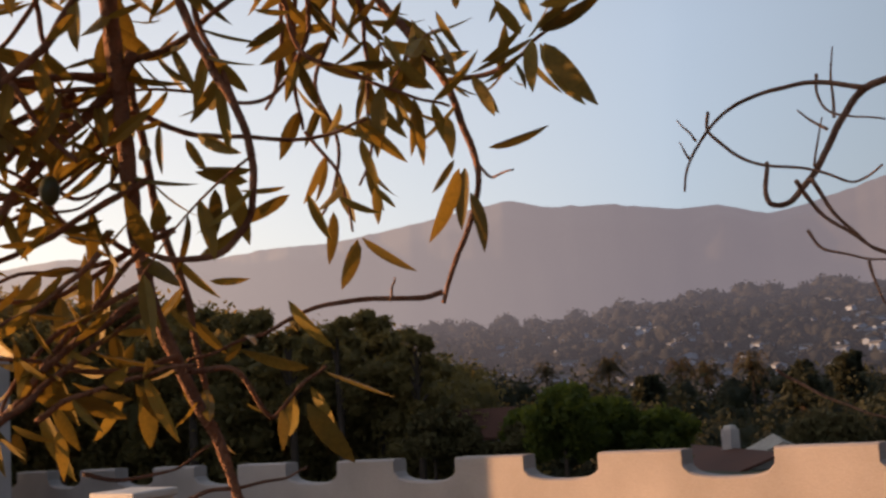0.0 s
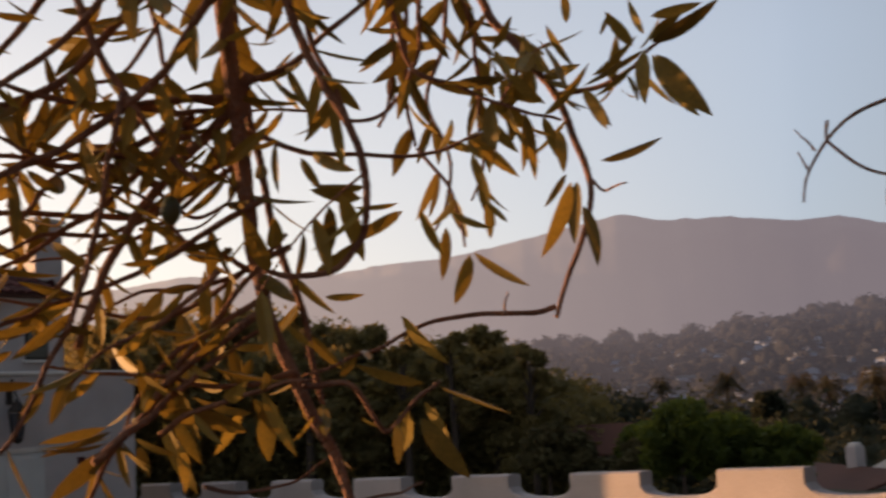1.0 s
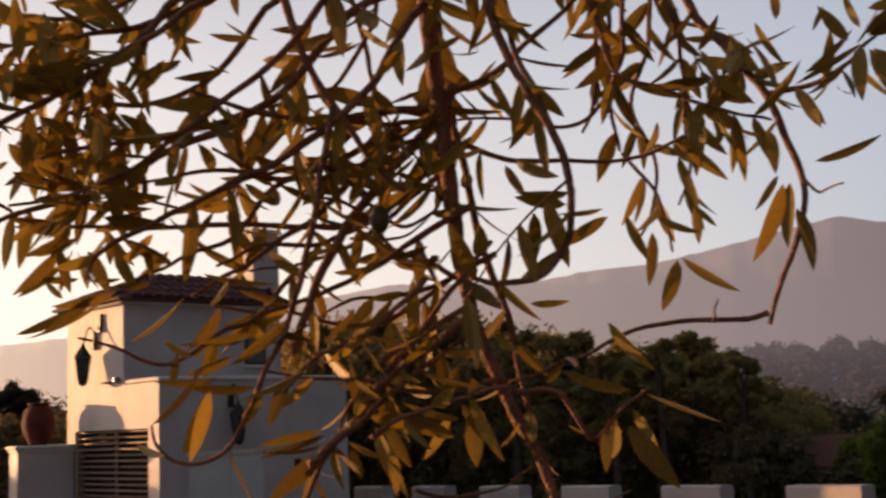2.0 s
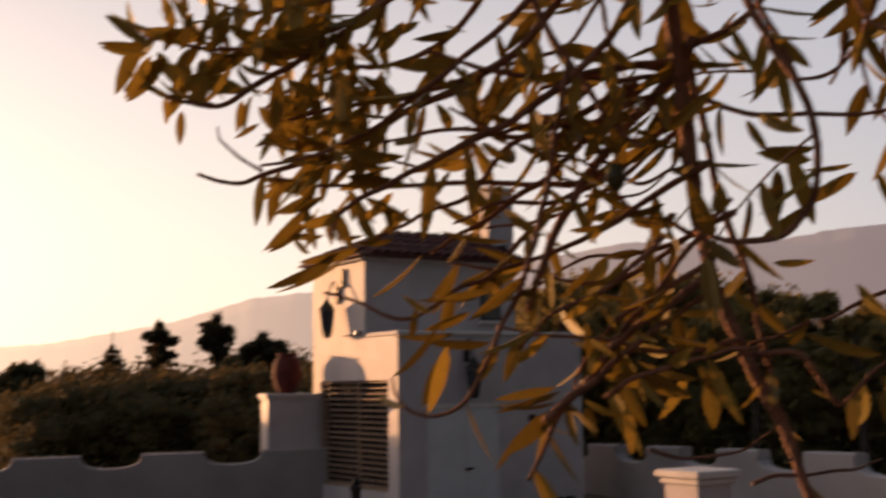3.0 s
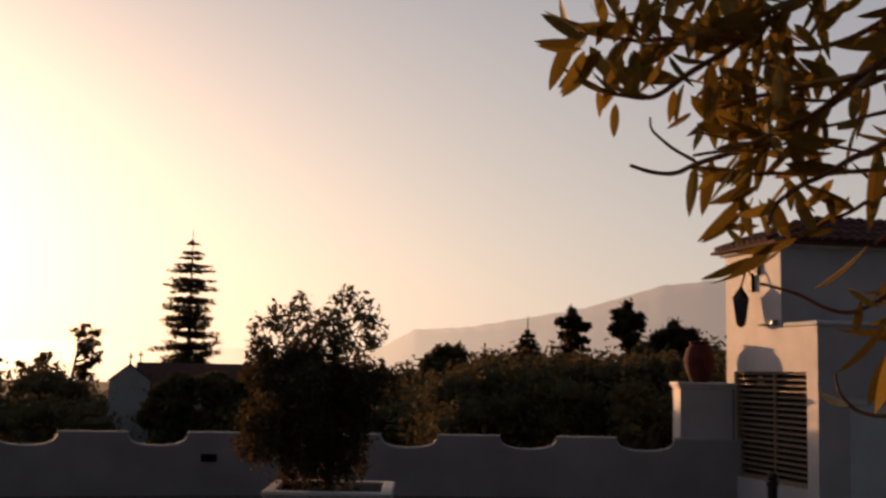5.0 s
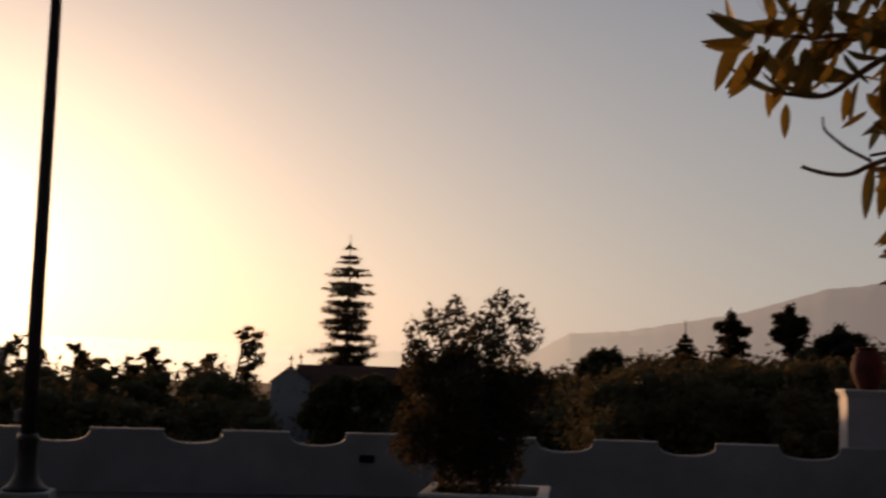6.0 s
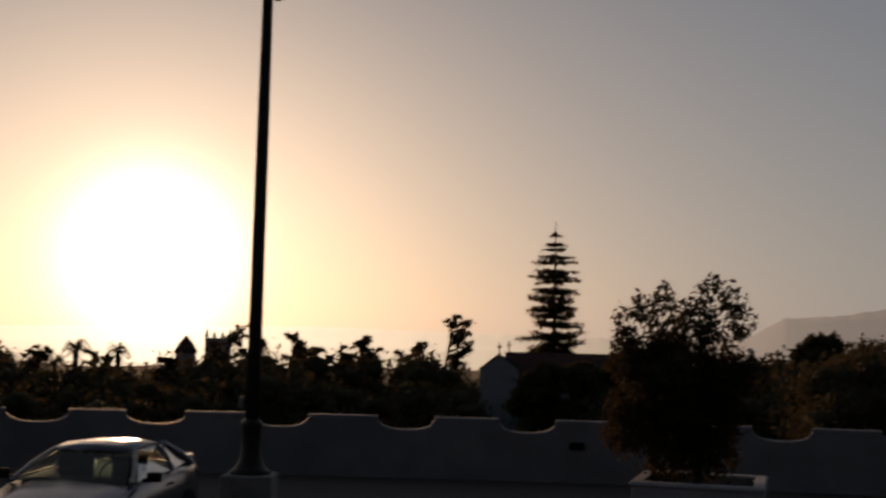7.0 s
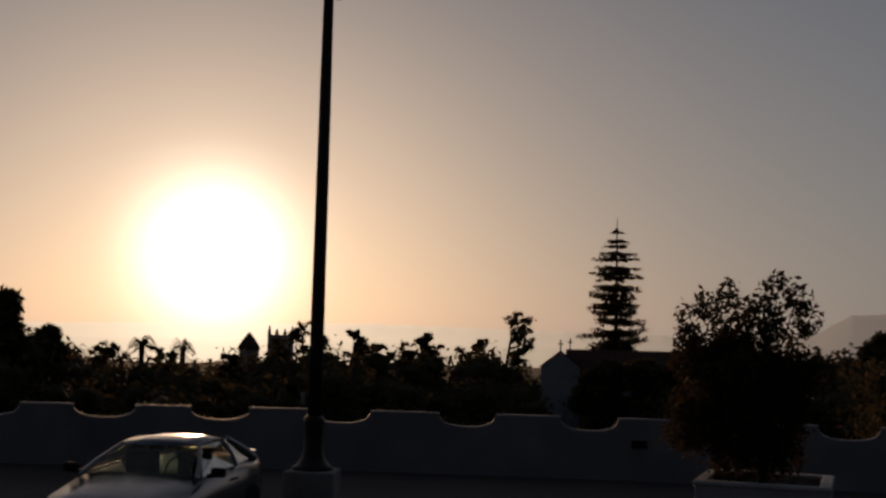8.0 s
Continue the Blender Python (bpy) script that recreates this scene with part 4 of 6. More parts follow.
limb(((-51.4, 6.1, 1.5), (-52.1, 5.2, 1.5), (-53.5, 4.7, 1.5), (-55.4, 4.3, 1.5)), 0.0022, 0.0011, 'B')
limb(((-54, 4.5, 1.51), (-54.1, 3.4, 1.5), (-54.5, 2.4, 1.49)), 0.0022, 0.0011, 'B')
limb(((-49.4, -0.2, 1.49), (-50, -0.7, 1.5), (-51.7, -1.7, 1.5), (-54, -2.7, 1.5), (-55.6, -3.3, 1.51)), 0.0022, 0.0011, 'B')
limb(((-10.5, 22.4, 1.26), (-11, 20.1, 1.25), (-12, 17.6, 1.25), (-13.6, 14.9, 1.25), (-15.3, 12.5, 1.25), (-16.7, 11.2, 1.24)), 0.0059, 0.0026, 'H')
limb(((-18, 15.3, 1.33), (-15.4, 15.1, 1.32), (-12, 14.7, 1.3), (-8.8, 15.4, 1.28), (-6.3, 16.3, 1.27)), 0.0047, 0.0021, '')
limb(((-18.2, 14.9, 1.35), (-15.3, 13.1, 1.34), (-12.8, 10.7, 1.33), (-10.6, 9.1, 1.33), (-8.1, 7.5, 1.32), (-6.2, 6.4, 1.31)), 0.0051, 0.0021, '')
limb(((-14.5, 22.4, 1.19), (-10.7, 17.9, 1.2), (-7.1, 15.2, 1.21), (-3.9, 12.8, 1.23), (-0.9, 11.3, 1.24), (2.1, 10.6, 1.25)), 0.0043, 0.0017, 'H')
limb(((-16.5, 13.6, 1.33), (-14.2, 12.5, 1.3), (-11.7, 12.6, 1.28), (-9.8, 12.3, 1.26), (-7.9, 11.5, 1.23)), 0.0043, 0.0017, '')
limb(((-16.7, 11.2, 1.4), (-14.1, 9.8, 1.38), (-11.4, 9.6, 1.37), (-8.1, 9.8, 1.35), (-4.4, 9.6, 1.33), (-1.6, 9.7, 1.32), (1.6, 10.1, 1.3)), 0.0047, 0.0019, '')
limb(((-13.2, 15.5, 1.23), (-11.9, 9, 1.23), (-10.8, 5.2, 1.23), (-9.6, 2.6, 1.24), (-8.3, -0.1, 1.24), (-6.7, -1.4, 1.24), (-5.4, -1.4, 1.25), (-4.5, -0.7, 1.25), (-4.2, 0.3, 1.25)), 0.0038, 0.0015, '')
limb(((-11.3, 7.7, 1.32), (-9.1, 5.3, 1.31), (-7.3, 4.5, 1.3), (-4.9, 3.2, 1.3), (-2.6, 4, 1.29), (-0.9, 4.5, 1.28)), 0.0034, 0.0015, '')
limb(((-21, 1.9, 1.28), (-17.7, 1.4, 1.28), (-15, 2, 1.28), (-11.8, 2.3, 1.28), (-9.6, 2.8, 1.28)), 0.0034, 0.0015, '')
limb(((-19.5, 4.9, 1.26), (-17.2, 3.4, 1.26), (-15, 1.6, 1.26), (-13.1, -0.5, 1.26), (-11.7, -2.8, 1.26), (-10.8, -4.6, 1.26)), 0.0047, 0.0021, '')
limb(((-19.1, 7.2, 1.37), (-15.7, 5.1, 1.36), (-12.9, 4.9, 1.35), (-10.8, 5.6, 1.34), (-8.9, 5.3, 1.33)), 0.0034, 0.0017, '')
limb(((-15.7, 22.4, 1.29), (-15.3, 19.3, 1.31), (-13.2, 16.3, 1.33), (-10.4, 15.5, 1.35), (-9, 13.4, 1.37), (-7.9, 10.2, 1.39)), 0.0034, 0.0017, 'H')
limb(((-19.4, 16.2, 1.33), (-17.6, 13.9, 1.32), (-15.3, 11.6, 1.31), (-13.4, 8.9, 1.29), (-11.9, 6.2, 1.28), (-10.9, 3.5, 1.27)), 0.0072, 0.0043, '')
limb(((-18.8, 14.7, 1.33), (-14.8, 14.6, 1.32), (-12, 14.9, 1.32), (-8.9, 15.3, 1.32), (-6.5, 16.1, 1.31)), 0.0034, 0.0017, '')
limb(((-15, 11, 1.31), (-13.3, 12, 1.29), (-11.1, 12, 1.28), (-8.8, 12.6, 1.27), (-7.2, 13.5, 1.25)), 0.0034, 0.0017, '')
limb(((-14.1, 19.7, 1.29), (-10.8, 16.2, 1.29), (-7.5, 14.3, 1.29), (-4.7, 13, 1.3), (-1.9, 11.4, 1.3), (1.6, 10.4, 1.31), (3.1, 9.8, 1.31), (5.2, 10.2, 1.31)), 0.0055, 0.0021, 'H')
limb(((2, 10.4, 1.32), (3.2, 11.1, 1.31), (4, 11.8, 1.29), (4.2, 12.5, 1.28)), 0.0022, 0.0011, 'B')
limb(((-5.9, 20.7, 1.28), (-3, 17.7, 1.28), (-0.2, 16.1, 1.27), (2.1, 14.7, 1.27), (4, 13.6, 1.27), (5.7, 13.6, 1.26), (6.7, 13.9, 1.26)), 0.0051, 0.0019, 'H')
limb(((-0.2, 16.1, 1.31), (2.6, 16.1, 1.32), (5.4, 16.2, 1.34), (8, 16.6, 1.35)), 0.0043, 0.0017, '')
limb(((-17.2, 19.5, 1.26), (-14.8, 16.1, 1.25), (-11.3, 13.4, 1.25), (-8, 11.7, 1.24), (-4.7, 10.1, 1.23), (-1.9, 8.5, 1.23), (-1.3, 7.4, 1.22)), 0.0051, 0.0021, 'H')
limb(((-9.9, 15.4, 1.29), (-5.8, 14.2, 1.3), (-3, 13.7, 1.3), (-0.2, 13.2, 1.3), (1.5, 12.6, 1.31)), 0.0043, 0.0017, '')
limb(((-10, 20, 1.31), (-7.5, 17, 1.33), (-4.4, 15.6, 1.34), (-1.3, 15.3, 1.36), (0.9, 14.2, 1.37), (2, 13.2, 1.39)), 0.0043, 0.0017, 'H')
limb(((-16.6, 14.4, 1.34), (-13.4, 12.8, 1.32), (-10.2, 11.6, 1.31), (-8.5, 9.5, 1.29), (-5.7, 8.2, 1.28), (-3, 6.9, 1.26)), 0.0047, 0.0017, '')
limb(((-18.6, 13, 1.37), (-16, 10.6, 1.35), (-12.5, 8.9, 1.33), (-9.3, 8.7, 1.31), (-7.4, 7.8, 1.29)), 0.0043, 0.0017, '')
limb(((-14, 14.1, 1.31), (-11.3, 12.1, 1.29), (-7.2, 12.5, 1.27), (-3.8, 11.8, 1.25)), 0.0043, 0.0017, '')

limb(((-9, 21.5, 1.3), (-5, 19.6, 1.3), (-1.5, 18.6, 1.31), (2.0, 17.9, 1.32), (4.6, 18.3, 1.33)), 0.0045, 0.0017, 'H')
limb(((-7, 20.5, 1.24), (-3.5, 18.2, 1.25), (-0.5, 16.9, 1.26), (1.8, 17.2, 1.27)), 0.0043, 0.0017, 'H')
limb(((-4.5, 21, 1.36), (-1.5, 19.4, 1.36), (1.5, 19.3, 1.37), (4.4, 19.6, 1.38)), 0.0043, 0.0017, 'H')
limb(((-20, 10.5, 1.3), (-16, 8.2, 1.3), (-12.5, 6.4, 1.3), (-9.5, 5.6, 1.31), (-7.2, 5.9, 1.31)), 0.0043, 0.0015, '')
limb(((-19, 12.5, 1.36), (-15, 9.4, 1.36), (-12, 8.0, 1.37), (-9, 7.6, 1.37)), 0.0040, 0.0015, '')
limb(((-17.5, 7.0, 1.24), (-14.5, 4.4, 1.24), (-12, 3.2, 1.25), (-10.5, 1.6, 1.25)), 0.0036, 0.0014, '')
limb(((-21, 8.0, 1.33), (-17, 6.3, 1.34), (-14, 6.0, 1.34), (-11, 4.6, 1.35)), 0.0038, 0.0015, '')
limb(((-19.5, 5.5, 1.29), (-16, 3.6, 1.29), (-13.6, 1.0, 1.3), (-12.6, -1.4, 1.3)), 0.0038, 0.0015, '')


def leaf_shape(width, fold, bend, segs=7):
    """A lance-shaped leaf of unit length along +y, folded along its midrib and bent."""
    vs, fs = [], []
    for i in range(segs + 1):
        t = i / segs
        w = width * (math.sin(math.pi * min(1, t * 1.02) ** 0.85) ** 0.68 if 0 < t < 1 else 0.02)
        z = -bend * t * t
        vs += [(-w, t, z + fold * w), (0, t, z), (w, t, z + fold * w)]
    for i in range(segs):
        a, b = i * 3, i * 3 + 3
        fs += [(a, a + 1, b + 1, b), (a + 1, a + 2, b + 2, b + 1)]
    return vs, fs


LEAF_SHAPES = [leaf_shape(0.108, 0.35, 0.10), leaf_shape(0.120, 0.2, 0.20), leaf_shape(0.098, 0.5, 0.04), leaf_shape(0.128, 0.25, -0.06)]
LEAF_MESHES = []
for vs, fs in LEAF_SHAPES:
    me = bpy.data.meshes.new("leaf")
    me.from_pydata(vs, [], fs)
    me.materials.append(LEAF)
    for p in me.polygons:
        p.use_smooth = True
    LEAF_MESHES.append(me)
LEAF_COUNT = [0]
REST_V, REST_F = [], []


def put_leaf(base, tip, spin, width=1.0, kind=None):
    if min(base.z, tip.z) < EYE.z + 0.062 and max(base.x, tip.x) < 0.105:
        return                        # the crown's free lower edge
    d = tip - base
    ln = d.length
    y = d.normalized()
    x = y.cross(-base.normalized() if abs(y.dot(base.normalized())) < 0.95 else Vector((0, 0, 1))).normalized()
    x = Matrix.Rotation(spin, 3, y) @ x
    z = x.cross(y)
    kind = RNG.randrange(4) if kind is None else kind
    m = Matrix(((x.x, y.x, z.x, base.x), (x.y, y.y, z.y, base.y), (x.z, y.z, z.z, base.z), (0, 0, 0, 1))) @ Matrix.Diagonal((ln * width, ln, ln, 1))
    if LEAF_COUNT[0] < 300:
        ob = new("leaf", LEAF_MESHES[kind])
        ob.parent = olive
        ob.matrix_basis = Matrix.Translation(-BASE) @ m
        LEAF_COUNT[0] += 1
    else:
        o = len(REST_V)
        vs, fs = LEAF_SHAPES[kind]
        REST_V.extend((m @ Vector(v)) - BASE for v in vs)
        REST_F.extend(tuple(o + i for i in f) for f in fs)


def chosen_leaf(az0, el0, az1, el1):
    d = 1.28 + RNG.uniform(-0.06, 0.06)
    b, t = up_at(az0, el0, d), up_at(az1, el1, d + RNG.uniform(-0.025, 0.025))
    put_leaf(b, t, RNG.uniform(-0.5, 0.5), 1.22)


for row in (
    (-36.5, 11.3, -39.6, 11.9), (-39.4, 16.1, -40.8, 12.9), (-39.6, 16.1, -41.9, 12.9), (-39.0, 16.3, -38.7, 14.1), (-39.1, 16.4, -35.8, 15.1),
    (-39.4, 16.7, -43.0, 17.8), (-39.2, 16.8, -41.2, 18.1), (-38.4, 15.7, -36.7, 14.1), (-35.9, 14.8, -37.1, 12.9), (-30.0, 7.3, -32.6, 5.4),
    (-29.8, 7.2, -29.1, 4.6), (-28.7, 8.6, -28.4, 6.0), (-27.5, 9.5, -28.5, 7.1), (-35.5, 9.2, -36.4, 6.5), (-35.0, 10.4, -33.6, 6.8),
    (-35.3, 10.4, -34.9, 7.4), (-34.8, 10.8, -33.5, 9.3), (-29.0, 9.3, -30.8, 8.3)):
    chosen_leaf(*row)
for row in (
    (-30.8, 9.7, -31.8, 8.7), (-30.8, 9.7, -30.9, 7.9), (-26.6, 9.5, -23.8, 8.2), (-23.0, 9.9, -23.0, 7.3), (-24.8, 10.8, -22.1, 10.5),
    (-24.6, 10.2, -22.1, 10.8), (-26.4, 9.9, -24.2, 9.7), (-22.6, 5.5, -24.5, 5.4), (-18.1, 11.2, -16.5, 12.1), (-18.3, 7.8, -15.6, 7.6),
    (-26.3, 4.4, -28.0, 1.7), (-27.2, 1.1, -23.8, 1.9), (-27.9, 0.9, -31.4, -0.4), (-27.2, 0.2, -28.5, -1.9), (-25.8, -0.8, -25.9, -2.6),
    (-27.0, -0.6, -29.0, -3.8), (-18.9, 1.0, -17.4, 2.0)):
    chosen_leaf(*row)
for row in (
    (-19.0, 0.8, -20.8, -1.6), (-18.4, 0.3, -17.2, -1.9), (-19.5, 0.5, -19.6, -2.2), (-21.8, -0.2, -20.8, -1.4), (-18.9, 0.1, -16.0, 0.5),
    (-15.3, 0.1, -16.4, -2.2), (-14.8, -0.1, -16.0, -3.6), (-13.5, -0.8, -15.1, -1.9), (-12.5, -0.8, -14.1, -2.2), (-24.1, -0.4, -25.1, -1.2),
    (-19.7, 3.3, -17.9, 3.0), (-36.4, 15.4, -38.9, 16.9), (-33.2, 17.3, -34.4, 15.5), (-34.3, 18.0, -35.5, 15.8), (-27.0, 18.2, -25.2, 18.3),
    (-26.8, 17.7, -24.8, 16.5), (-30.2, 12.1, -30.9, 9.7), (-23.2, 1.6, -24.1, 2.6)):
    chosen_leaf(*row)
for row in (
    (7.7, 16.1, 9.9, 16.1), (7.5, 16.3, 9.5, 17.5), (6.6, 15.7, 8.6, 13.7), (4.9, 16.6, 8.1, 17.0), (6.3, 17.0, 6.9, 18.6),
    (6.7, 13.8, 6.5, 12.6), (5.9, 13.2, 6.0, 11.5), (4.5, 15.2, 5.2, 13.5), (3.6, 14.9, 5.0, 13.4), (2.2, 12.7, 3.4, 12.0),
    (1.4, 12.4, 2.0, 10.8), (1.8, 12.2, -1.0, 11.0), (-0.2, 11.3, 2.2, 12.0), (-0.5, 9.7, 2.2, 9.8), (-0.4, 9.3, 1.4, 8.2),
    (-0.2, 8.7, 1.8, 6.4), (-0.7, 8.7, -0.0, 7.0)):
    chosen_leaf(*row)
for row in (
    (-1.0, 7.3, 1.1, 7.2), (-0.5, 5.8, 1.6, 4.4), (4.3, 18.1, 5.1, 16.7), (3.7, 18.3, 4.8, 16.9), (2.7, 18.3, 3.4, 16.8),
    (2.2, 16.9, 2.4, 15.3), (1.3, 16.3, 3.4, 15.8), (0.7, 15.3, 2.0, 14.0), (-0.4, 16.9, -1.0, 14.9), (-1.7, 15.7, -1.1, 13.8),
    (0.1, 13.7, 1.5, 12.8), (-1.8, 13.6, -0.1, 12.3), (-3.1, 15.7, -1.4, 16.8), (-3.4, 13.0, -1.1, 11.0), (-4.5, 14.1, -2.9, 14.9),
    (-4.4, 10.6, -1.2, 10.8), (-3.7, 10.2, -1.6, 9.6)):
    chosen_leaf(*row)
for row in (
    (0.9, 18.0, -0.2, 16.4), (-2.5, 17.8, -1.9, 16.1), (-4.0, 17.1, -2.9, 15.8), (-2.9, 11.8, -3.9, 9.6), (-4.4, 9.4, -2.8, 7.8),
    (-1.4, 12.1, -2.2, 10.4), (7.1, 15.9, 6.0, 14.1), (5.8, 16.6, 7.4, 17.6), (4.9, 16.0, 3.6, 17.0), (5.7, 13.6, 7.1, 14.7),
    (3.8, 13.7, 4.7, 15.2), (3.0, 13.8, 3.3, 12.2), (6.0, 16.0, 5.5, 17.8), (1.4, 14.5, -0.1, 13.2), (-0.9, 18.0, 0.6, 16.8),
    (-1.9, 12.8, -0.9, 14.4), (1.2, 9.8, 2.0, 9.0)):
    chosen_leaf(*row)
for row in (
    (-12.4, 17.8, -14.8, 18.4), (-11.7, 14.7, -14.1, 14.8), (-16.7, 11.8, -18.3, 11.1), (-16.0, 7.7, -18.4, 7.5), (-16.0, 8.0, -17.7, 8.4),
    (-2.1, 11.2, -5.0, 11.0), (-2.1, 10.2, -5.2, 9.6), (-0.8, 9.2, 0.9, 8.2), (-0.6, 9.6, 1.9, 9.8), (-0.2, 8.0, 1.7, 6.4),
    (-1.4, 8.6, -2.4, 6.6), (-0.5, 8.4, -0.2, 6.6), (-0.3, 6.4, 0.7, 7.2), (-2.7, 6.7, 0.1, 5.8), (-2.1, 6.3, 1.2, 4.2),
    (-3.8, 3.9, -2.9, 1.4), (-3.3, 4.3, -6.0, 6.1), (-6.7, 7.5, -10.2, 6.8)):
    chosen_leaf(*row)
for row in (
    (-5.1, 8.6, -3.7, 6.9), (-6.3, 9.1, -7.2, 10.5), (-8.8, 11.8, -10.3, 10.6), (-2.5, 16.4, -1.3, 14.5), (-5.0, 17.6, -3.8, 15.9),
    (-7.2, 15.9, -8.4, 14.5), (-6.1, 14.5, -6.7, 16.5), (7.3, 16.9, 9.5, 17.2), (7.5, 15.8, 9.8, 15.9), (6.8, 15.6, 8.5, 13.5),
    (4.6, 15.7, 5.0, 13.6), (3.5, 15.5, 4.7, 13.7), (5.5, 15.4, 6.6, 12.7), (5.7, 17.7, 6.1, 18.8), (4.4, 17.3, 4.7, 18.9),
    (3.3, 16.8, 3.0, 18.5), (1.9, 16.7, 2.1, 15.4)):
    chosen_leaf(*row)
for row in (
    (2.5, 14.1, 3.1, 12.1), (1.1, 14.5, 2.0, 12.8), (1.2, 12.9, -0.3, 11.8), (3.4, 18.9, 2.5, 17.5), (0.6, 18.2, -0.8, 19.4),
    (-0.8, 18.0, -2.2, 16.9), (-2.7, 18.3, -4.5, 19.4), (-5.0, 18.9, -6.8, 18.3), (-7.9, 17.2, -5.5, 16.4), (-9.5, 14.5, -8.2, 12.8),
    (-10.7, 16.4, -11.8, 14.4), (-20.6, 13.2, -18.9, 12.4), (-7.3, 2.5, -4.5, 1.9), (-7.0, 1.9, -5.8, -1.4), (-12.4, -0.4, -9.2, -1.2),
    (-12.2, -0.9, -9.3, -1.6), (-12.9, -0.9, -14.0, -2.4)):
    chosen_leaf(*row)
for row in (
    (-11.8, -1.4, -10.9, -4.1), (-10.2, -2.5, -9.2, -4.2), (-13.8, 2.3, -15.5, 0.8), (-11.7, 4.2, -9.7, 4.6), (-9.2, 4.6, -6.5, 4.3),
    (-8.1, 3.5, -5.9, 2.5), (-11.9, 2.4, -10.2, 1.0), (0.1, 15.9, 1.4, 17.2), (-1.6, 15.4, -2.7, 13.8), (-3.8, 14.8, -4.9, 13.2),
    (-6.0, 12.4, -4.4, 13.5), (-7.7, 11.0, -6.0, 11.8), (-12.2, 10.9, -10.5, 11.8), (-9.9, 8.5, -11.5, 7.0), (-13.2, 8.4, -11.9, 9.5),
    (-14.0, 5.6, -12.5, 4.0)):
    chosen_leaf(*row)
for row in (
    (-12.2, 19.3, -10.2, 18.8), (-14.7, 19.2, -16.4, 18.0), (-16.7, 18.0, -15.2, 16.8), (-18.1, 17.9, -19.8, 18.6), (-21.5, 18.7, -22.5, 17.3),
    (-9.6, 18.6, -7.9, 19.4), (-11.3, 18.2, -12.5, 19.5), (-15.2, 16.2, -16.5, 14.8), (-17.7, 16.1, -16.0, 15.6), (-21.7, 12.3, -22.6, 10.6),
    (-13.4, 13.6, -11.9, 12.3), (-15.9, 6.1, -14.5, 4.5), (-18.0, 4.3, -16.3, 2.8), (-19.0, 2.7, -18.1, 0.8), (-20.7, 4.2, -22.0, 3.1),
    (-15.2, 8.3, -14.0, 6.7)):
    chosen_leaf(*row)
for row in (
    (-14.4, 18.5, -12.0, 17.9), (-18.4, 17.9, -20.1, 18.6), (-16.4, 12.2, -17.9, 11.3), (-14.2, 12.3, -12.6, 12.8), (-13.0, 7.4, -15.2, 7.6),
    (-17.9, 7.5, -15.6, 8.0), (-2.6, 8.6, -3.7, 6.7), (-1.6, 6.5, 0.6, 4.7), (-0.9, 8.6, -1.9, 6.7), (-5.2, 12.0, -5.6, 13.9),
    (-8.4, 11.5, -10.0, 10.4), (-6.2, 3.5, -4.7, 4.3), (-7.0, 5.3, -5.8, 3.8), (-8.6, 4.2, -5.5, 4.3), (-9.1, 2.0, -5.7, 1.9),
    (-7.0, 1.6, -5.8, -1.2), (-5.2, 2.2, -5.5, 3.8)):
    chosen_leaf(*row)
for row in (
    (-12.2, -0.2, -9.2, -0.6), (-12.5, -0.6, -9.2, -1.3), (-13.6, -1.1, -14.1, -2.6), (-13.0, -2.5, -11.4, -2.0), (-12.2, -1.3, -9.6, -3.3),
    (-15.5, -1.2, -15.9, -3.3), (-10.8, 5.8, -7.8, 4.2), (-16.2, 4.0, -14.0, 4.3), (-13.9, 1.3, -15.6, 1.5), (-18.1, 11.6, -16.3, 9.2),
    (-13.2, 15.0, -11.5, 14.6), (-9.3, 18.7, -7.2, 18.7), (-7.1, 17.4, -8.2, 17.1), (-3.9, 15.2, -3.7, 13.1), (-2.1, 15.1, -1.9, 12.0),
    (-0.8, 12.7, -0.3, 14.8), (-4.4, 11.2, -2.4, 10.7), (-5.8, 17.6, -3.9, 16.7)):
    chosen_leaf(*row)
for row in (
    (-39.5, 17.9, -42.0, 18.2), (-38.8, 16.4, -40.3, 18.0), (-39.1, 17.1, -38.4, 18.8), (-38.5, 16.6, -37.3, 18.4), (-37.8, 14.6, -38.3, 14.0),
    (-38.1, 15.3, -38.6, 14.0), (-37.5, 14.9, -36.6, 13.9), (-36.1, 14.7, -37.0, 12.8), (-35.0, 14.8, -34.4, 17.6), (-33.0, 17.7, -34.8, 15.4),
    (-33.9, 14.4, -31.7, 15.3), (-34.6, 12.9, -34.7, 11.0), (-33.2, 13.1, -34.3, 12.7), (-32.3, 15.8, -33.8, 14.1), (-31.5, 17.0, -32.7, 18.5),
    (-35.3, 18.0, -35.4, 19.6), (-37.5, 18.3, -36.9, 17.3)):
    chosen_leaf(*row)
for row in (
    (7.4, 15.7, 8.5, 13.6), (6.8, 15.9, 6.0, 18.1), (5.5, 15.4, 6.3, 13.3), (4.9, 15.7, 4.9, 13.6), (3.6, 16.2, 4.7, 18.0),
    (3.3, 15.4, 2.2, 13.8), (2.5, 17.4, 1.2, 18.1), (1.4, 16.9, -0.4, 16.0), (0.9, 15.8, -0.4, 17.5), (0.1, 16.0, -1.4, 17.7),
    (0.7, 14.8, -0.9, 13.9), (-0.4, 15.5, 0.4, 13.2), (-0.9, 15.2, -2.2, 16.7), (-1.4, 14.9, -2.9, 14.3), (-1.9, 14.6, -1.8, 12.3),
    (2.2, 13.5, 0.7, 11.9)):
    chosen_leaf(*row)
